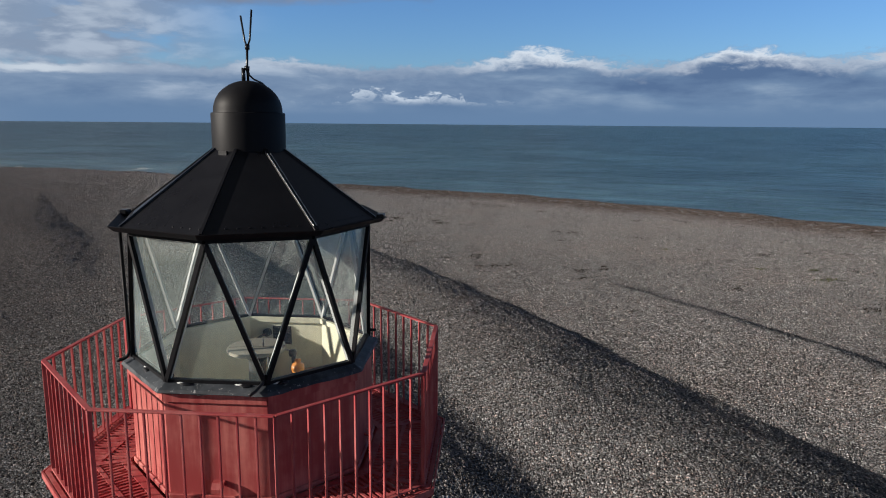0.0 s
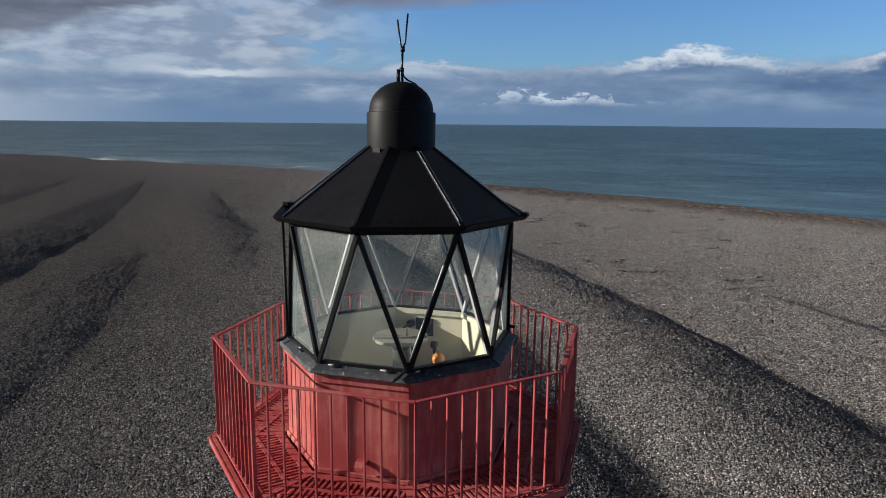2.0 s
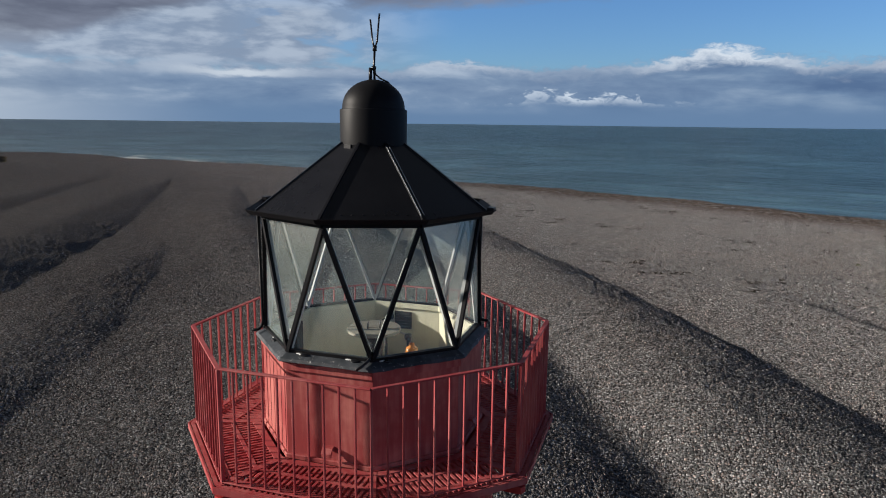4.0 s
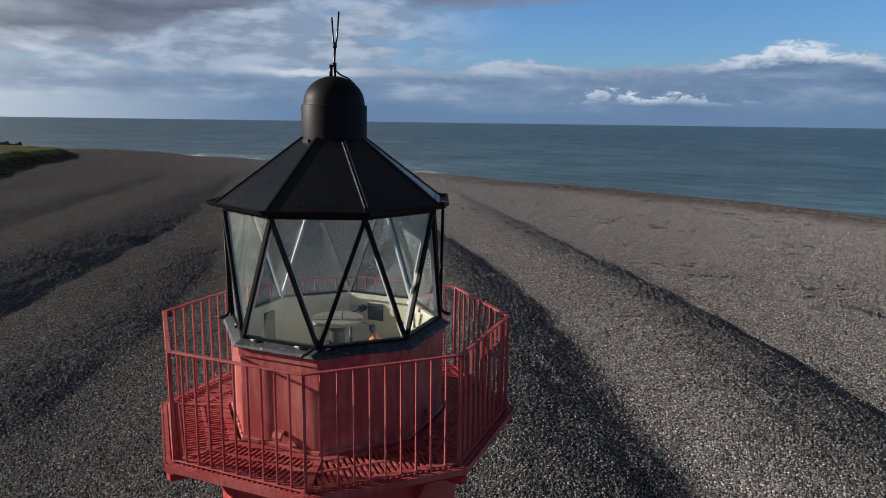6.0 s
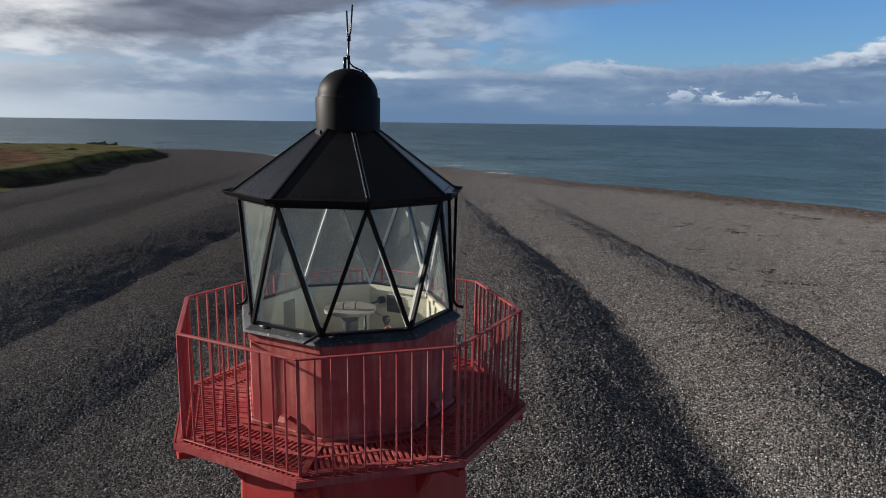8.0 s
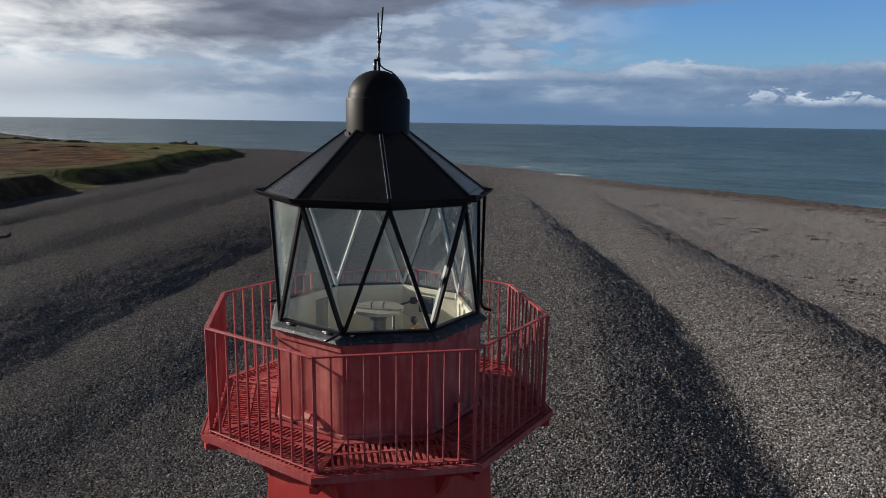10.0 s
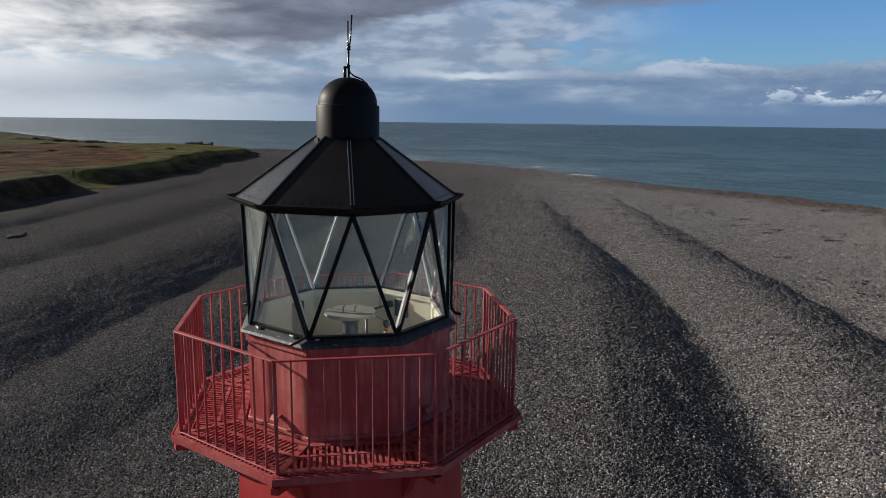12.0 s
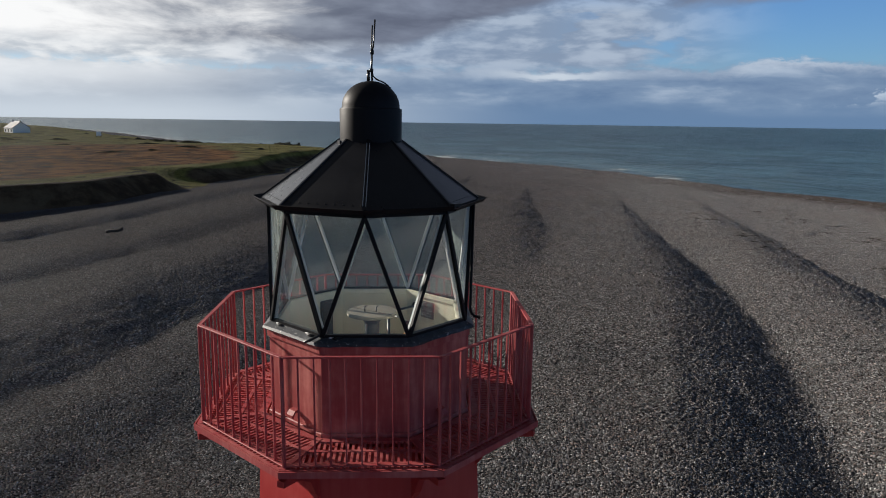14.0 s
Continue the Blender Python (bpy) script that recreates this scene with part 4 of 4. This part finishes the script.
# ---- far things on the headland ----
SLATE = painted("grey slate", (0.22, 0.225, 0.235), (0.32, 0.325, 0.33), (0.05, 0.05, 0.05), 0.6, 0.7)
LIME = painted("white limewash", (0.70, 0.70, 0.68), (0.78, 0.78, 0.76), (0.5, 0.48, 0.44), 0.7, 0.74)
PANE = painted("dark window", (0.02, 0.024, 0.03), (0.03, 0.034, 0.04), (0.05, 0.05, 0.05), 0.2, 0.8)
TIMBER = painted("weathered timber", (0.05, 0.042, 0.036), (0.09, 0.08, 0.07), (0.03, 0.025, 0.02), 0.8, 0.7)
STONE = painted("dark rock", (0.055, 0.052, 0.05), (0.10, 0.095, 0.09), (0.04, 0.04, 0.04), 0.8, 0.7)


def cottage(x, y, turn, length, deep, high, label):
    z0 = ground_at(x, y) - 0.3
    ob = new("cottage")
    ob.matrix_world = pose(x, y, z0, 0, 0, turn)
    tagged(ob, label, "house", "cottages on the headland")
    ridge = high + deep * 0.36
    bm = bmesh.new()
    prof = [(-deep / 2, 0), (deep / 2, 0), (deep / 2, high), (0, ridge), (-deep / 2, high)]
    ends = [[bm.verts.new((s * length / 2, yy, zz)) for yy, zz in prof] for s in (-1, 1)]
    for i in range(5):
        bm.faces.new((ends[0][i], ends[0][(i + 1) % 5], ends[1][(i + 1) % 5], ends[1][i]))
    bm.faces.new(ends[0][::-1])
    bm.faces.new(ends[1])
    part("wall", bm, LIME, ob, "white limewashed wall")
    bm = bmesh.new()
    for s in (-1, 1):
        beam(bm, (-length / 2 - 0.2, s * deep / 4, (high + ridge) / 2 + 0.15), (length / 2 + 0.2, s * deep / 4, (high + ridge) / 2 + 0.15), math.hypot(deep / 2, ridge - high) + 0.4, 0.2, Vector((0, s * (ridge - high), deep / 2)))
    roof = part("roof", bm, SLATE, ob, "grey slate roof")
    for s in (-1, 1):
        bm = bmesh.new()
        beam(bm, (s * (length / 2 - 0.7), 0, ridge - 0.5), (s * (length / 2 - 0.7), 0, ridge + 1.0), 0.8, 0.8, (1, 0, 0))
        part("chimney", bm, LIME, roof)
    for j in range(3):
        for s in (-1, 1):
            bm = bmesh.new()
            beam(bm, (-length / 3 + j * length / 3 - 0.5, s * (deep / 2 + 0.02), high * 0.5), (-length / 3 + j * length / 3 + 0.5, s * (deep / 2 + 0.02), high * 0.5), 0.1, 1.3)
            part("window", bm, PANE, ob, "dark window")
    return ob


cottage(-330, 262, -17, 10.0, 8.4, 2.6, "white limewashed cottage with a grey slate roof on the heath")
cottage(-345, 250, 78, 9, 5, 2.0, "low white outhouse beside the cottage on the heath")


def camper(x, y, turn):
    z0 = ground_at(x, y)
    ob = new("van")
    ob.matrix_world = pose(x, y, z0, 0, 0, turn)
    tagged(ob, "white camper van parked on the headland turf", "van")
    bm = bmesh.new()
    prof = [(-2.4, 0.4), (2.4, 0.4), (2.4, 1.2), (1.7, 1.35), (1.2, 2.1), (0.9, 2.5), (-2.4, 2.5)]
    ends = [[bm.verts.new((xx, s * 0.95, zz)) for xx, zz in prof] for s in (-1, 1)]
    for i in range(len(prof)):
        j = (i + 1) % len(prof)
        bm.faces.new((ends[0][i], ends[0][j], ends[1][j], ends[1][i]))
    bm.faces.new(ends[0][::-1])
    bm.faces.new(ends[1])
    part("body", bm, LIME, ob, "white body")
    for xx in (-1.5, 1.5):
        for s in (-0.9, 0.9):
            part("wheel", tube(bmesh.new(), [(xx, s - 0.1, 0.35), (xx, s + 0.1, 0.35)], 0.36, 14), PANE, ob, "black wheel")
    bm = bmesh.new()
    beam(bm, (-2.0, 0.96, 1.8), (0.6, 0.96, 1.8), 0.04, 0.6)
    part("window", bm, PANE, ob)


camper(-258, 245, -46)

# gorse and heather clumps on the heath
GORSE = painted("dark gorse", (0.035, 0.034, 0.014), (0.075, 0.062, 0.028), (0.03, 0.025, 0.012), 0.8, 0.75)


def clumps(name, mat, label, category, spots, seed):
    """Low bushes of many small leaf blades, joined."""
    r = np.random.default_rng(seed)
    vs, fs = [], []
    for x, y, long_, tall in spots:
        z0 = ground_at(x, y)
        turn_ = math.atan2(y, x) + math.pi / 2 + r.normal(0, 0.25)
        for _ in range(int(60 + 26 * long_)):
            u, v = r.normal(0, 0.42 * long_), r.normal(0, 0.5)
            px, py = x + math.cos(turn_) * u - math.sin(turn_) * v, y + math.sin(turn_) * u + math.cos(turn_) * v
            top_ = tall * max(0.15, 1 - abs(u) / (1.1 * long_)) * r.uniform(0.35, 1.0)
            a, w, b0 = r.uniform(0, math.pi), r.uniform(0.12, 0.3), len(vs)
            ca, sa = math.cos(a) * w, math.sin(a) * w
            vs += [(px - ca, py - sa, z0 + top_ * 0.3), (px + ca, py + sa, z0 + top_ * 0.2), (px + ca * 0.4 - sa, py + sa * 0.4 + ca, z0 + top_), (px - ca * 0.6 + sa * 0.5, py - sa * 0.6 - ca * 0.5, z0 + top_ * 0.8), (px, py, z0 - 0.05)]
            fs += [(b0, b0 + 1, b0 + 2), (b0, b0 + 2, b0 + 3), (b0 + 4, b0 + 1, b0 + 3)]
    me = bpy.data.meshes.new(name)
    me.from_pydata(vs, [], fs)
    me.materials.append(mat)
    return tagged(new(name, me), label, category, "", "stuff")


rr = np.random.default_rng(31)
bushes = []
for _ in range(26):
    away, bear = rr.uniform(130, 420), rr.uniform(27, 52)
    x, y = 3 - away * math.sin(radians(bear)), -7 + away * math.cos(radians(bear))
    if float(BANK(y)) - x > 22:
        bushes.append((x, y, rr.uniform(1.0, 5.5), rr.uniform(0.3, 0.7)))
for j in range(30):
    f = rr.uniform(0, 1)
    bushes.append((-228 + 95 * f, 236 - 22 * f + rr.normal(0, 2.0), rr.uniform(1.0, 3.0), rr.uniform(0.5, 1.1)))
clumps("gorse", GORSE, "low dark gorse and heather clumps on the heath", "gorse", bushes, 5)

# timber posts of an old groyne
rng = np.random.default_rng(11)
for j in range(15):
    f = j / 14
    x, y = -170 + 34 * f + rng.normal(0, 1.0), 226 - 7 * f + rng.normal(0, 1.0)
    h = rng.uniform(0.3, 0.8) if j < 9 else rng.uniform(0.8, 1.5)
    w = rng.uniform(0.2, 0.45)
    bm = bmesh.new()
    prism(bm, [(-w, -w), (w, -w * 0.8), (w * 0.9, w), (-w * 0.8, w * 0.9)], -0.4, h, rng.uniform(0.55, 0.85))
    o = part("groyne_post", bevelled(bm, 0.05), TIMBER)
    o.matrix_world = pose(x, y, ground_at(x, y), 0, rng.uniform(-6, 6), rng.uniform(0, 90))
    tagged(o, "dark weathered stump of a groyne by the water", "groyne post", "old groyne posts")


# ---- drift on the shingle ----
def drift_log(x, y, turn, length):
    ob = new("driftwood")
    ob.matrix_world = pose(x, y, ground_at(x, y) + 0.1, 0, 0, turn)
    tagged(ob, "dark driftwood log lying on the shingle", "driftwood")
    part("trunk", tube(bmesh.new(), [(-length / 2, 0, 0.05), (-length / 5, 0.1, 0.12), (length / 4, 0.0, 0.16), (length / 2, -0.1, 0.3)], 0.15, 9), TIMBER, ob, "", True)
    part("stub", tube(bmesh.new(), [(length * 0.32, 0, 0.2), (length * 0.42, 0.2, 0.36), (length * 0.5, 0.25, 0.42)], 0.11, 8), TIMBER, ob, "", True)


drift_log(-48.6, 44.3, 30, 1.5)
WEED = painted("dried seaweed", (0.022, 0.017, 0.011), (0.05, 0.034, 0.02), (0.02, 0.02, 0.012), 0.7, 0.7)
LEAF = painted("green shore plant", (0.07, 0.09, 0.02), (0.14, 0.15, 0.04), (0.05, 0.05, 0.02), 0.7, 0.75)


def scatter(name, mat, label, category, spots, size, seed):
    """Low ragged clumps of leaves on the ground, joined."""
    r = np.random.default_rng(seed)
    vs, fs = [], []
    for x, y, s in spots:
        z0 = ground_at(x, y)
        for _ in range(int(14 * s) + 4):
            px, py = x + r.normal(0, 0.35 * s), y + r.normal(0, 0.2 * s)
            a, l, w, h = r.uniform(0, math.pi), size * r.uniform(0.5, 1.3), size * r.uniform(0.12, 0.3), size * r.uniform(0.1, 0.5)
            ca, sa, b0 = math.cos(a), math.sin(a), len(vs)
            for u, v, q in ((-l, -w, 0.01), (l * 0.2, -w, h), (l, 0, 0.02), (0, w, h * 0.8), (-l, w, 0.02)):
                vs.append((px + ca * u - sa * v, py + sa * u + ca * v, z0 + 0.03 + q))
            fs.append((b0, b0 + 1, b0 + 2, b0 + 3, b0 + 4))
    me = bpy.data.meshes.new(name)
    me.from_pydata(vs, [], fs)
    me.materials.append(mat)
    return tagged(new(name, me), label, category, "", "stuff")


r = np.random.default_rng(8)
spots = []
for n_spots, v_off, spread in ((70, 13.0, 1.6), (80, 30.0, 2.4), (60, 46.0, 2.0)):
    for _ in range(n_spots):
        u = r.uniform(-40, 130)
        v = float(COAST(u)) - v_off - r.normal(0, spread) - 4 * math.sin(u * 0.06)
        x, y = (v - u) / math.sqrt(2), (v + u) / math.sqrt(2)
        spots.append((x, y, r.uniform(0.4, 1.6)))
scatter("seaweed", WEED, "dark dried seaweed strewn in tide lines on the shingle", "seaweed", spots, 0.18, 2)
scatter("shore_plants", LEAF, "small green shore plants on the shingle", "shore plant", [(43.5, 33.6, 1.2), (45.2, 37.0, 0.7), (41.5, 38.5, 0.6), (39.5, 48.5, 0.6)], 0.2, 3)
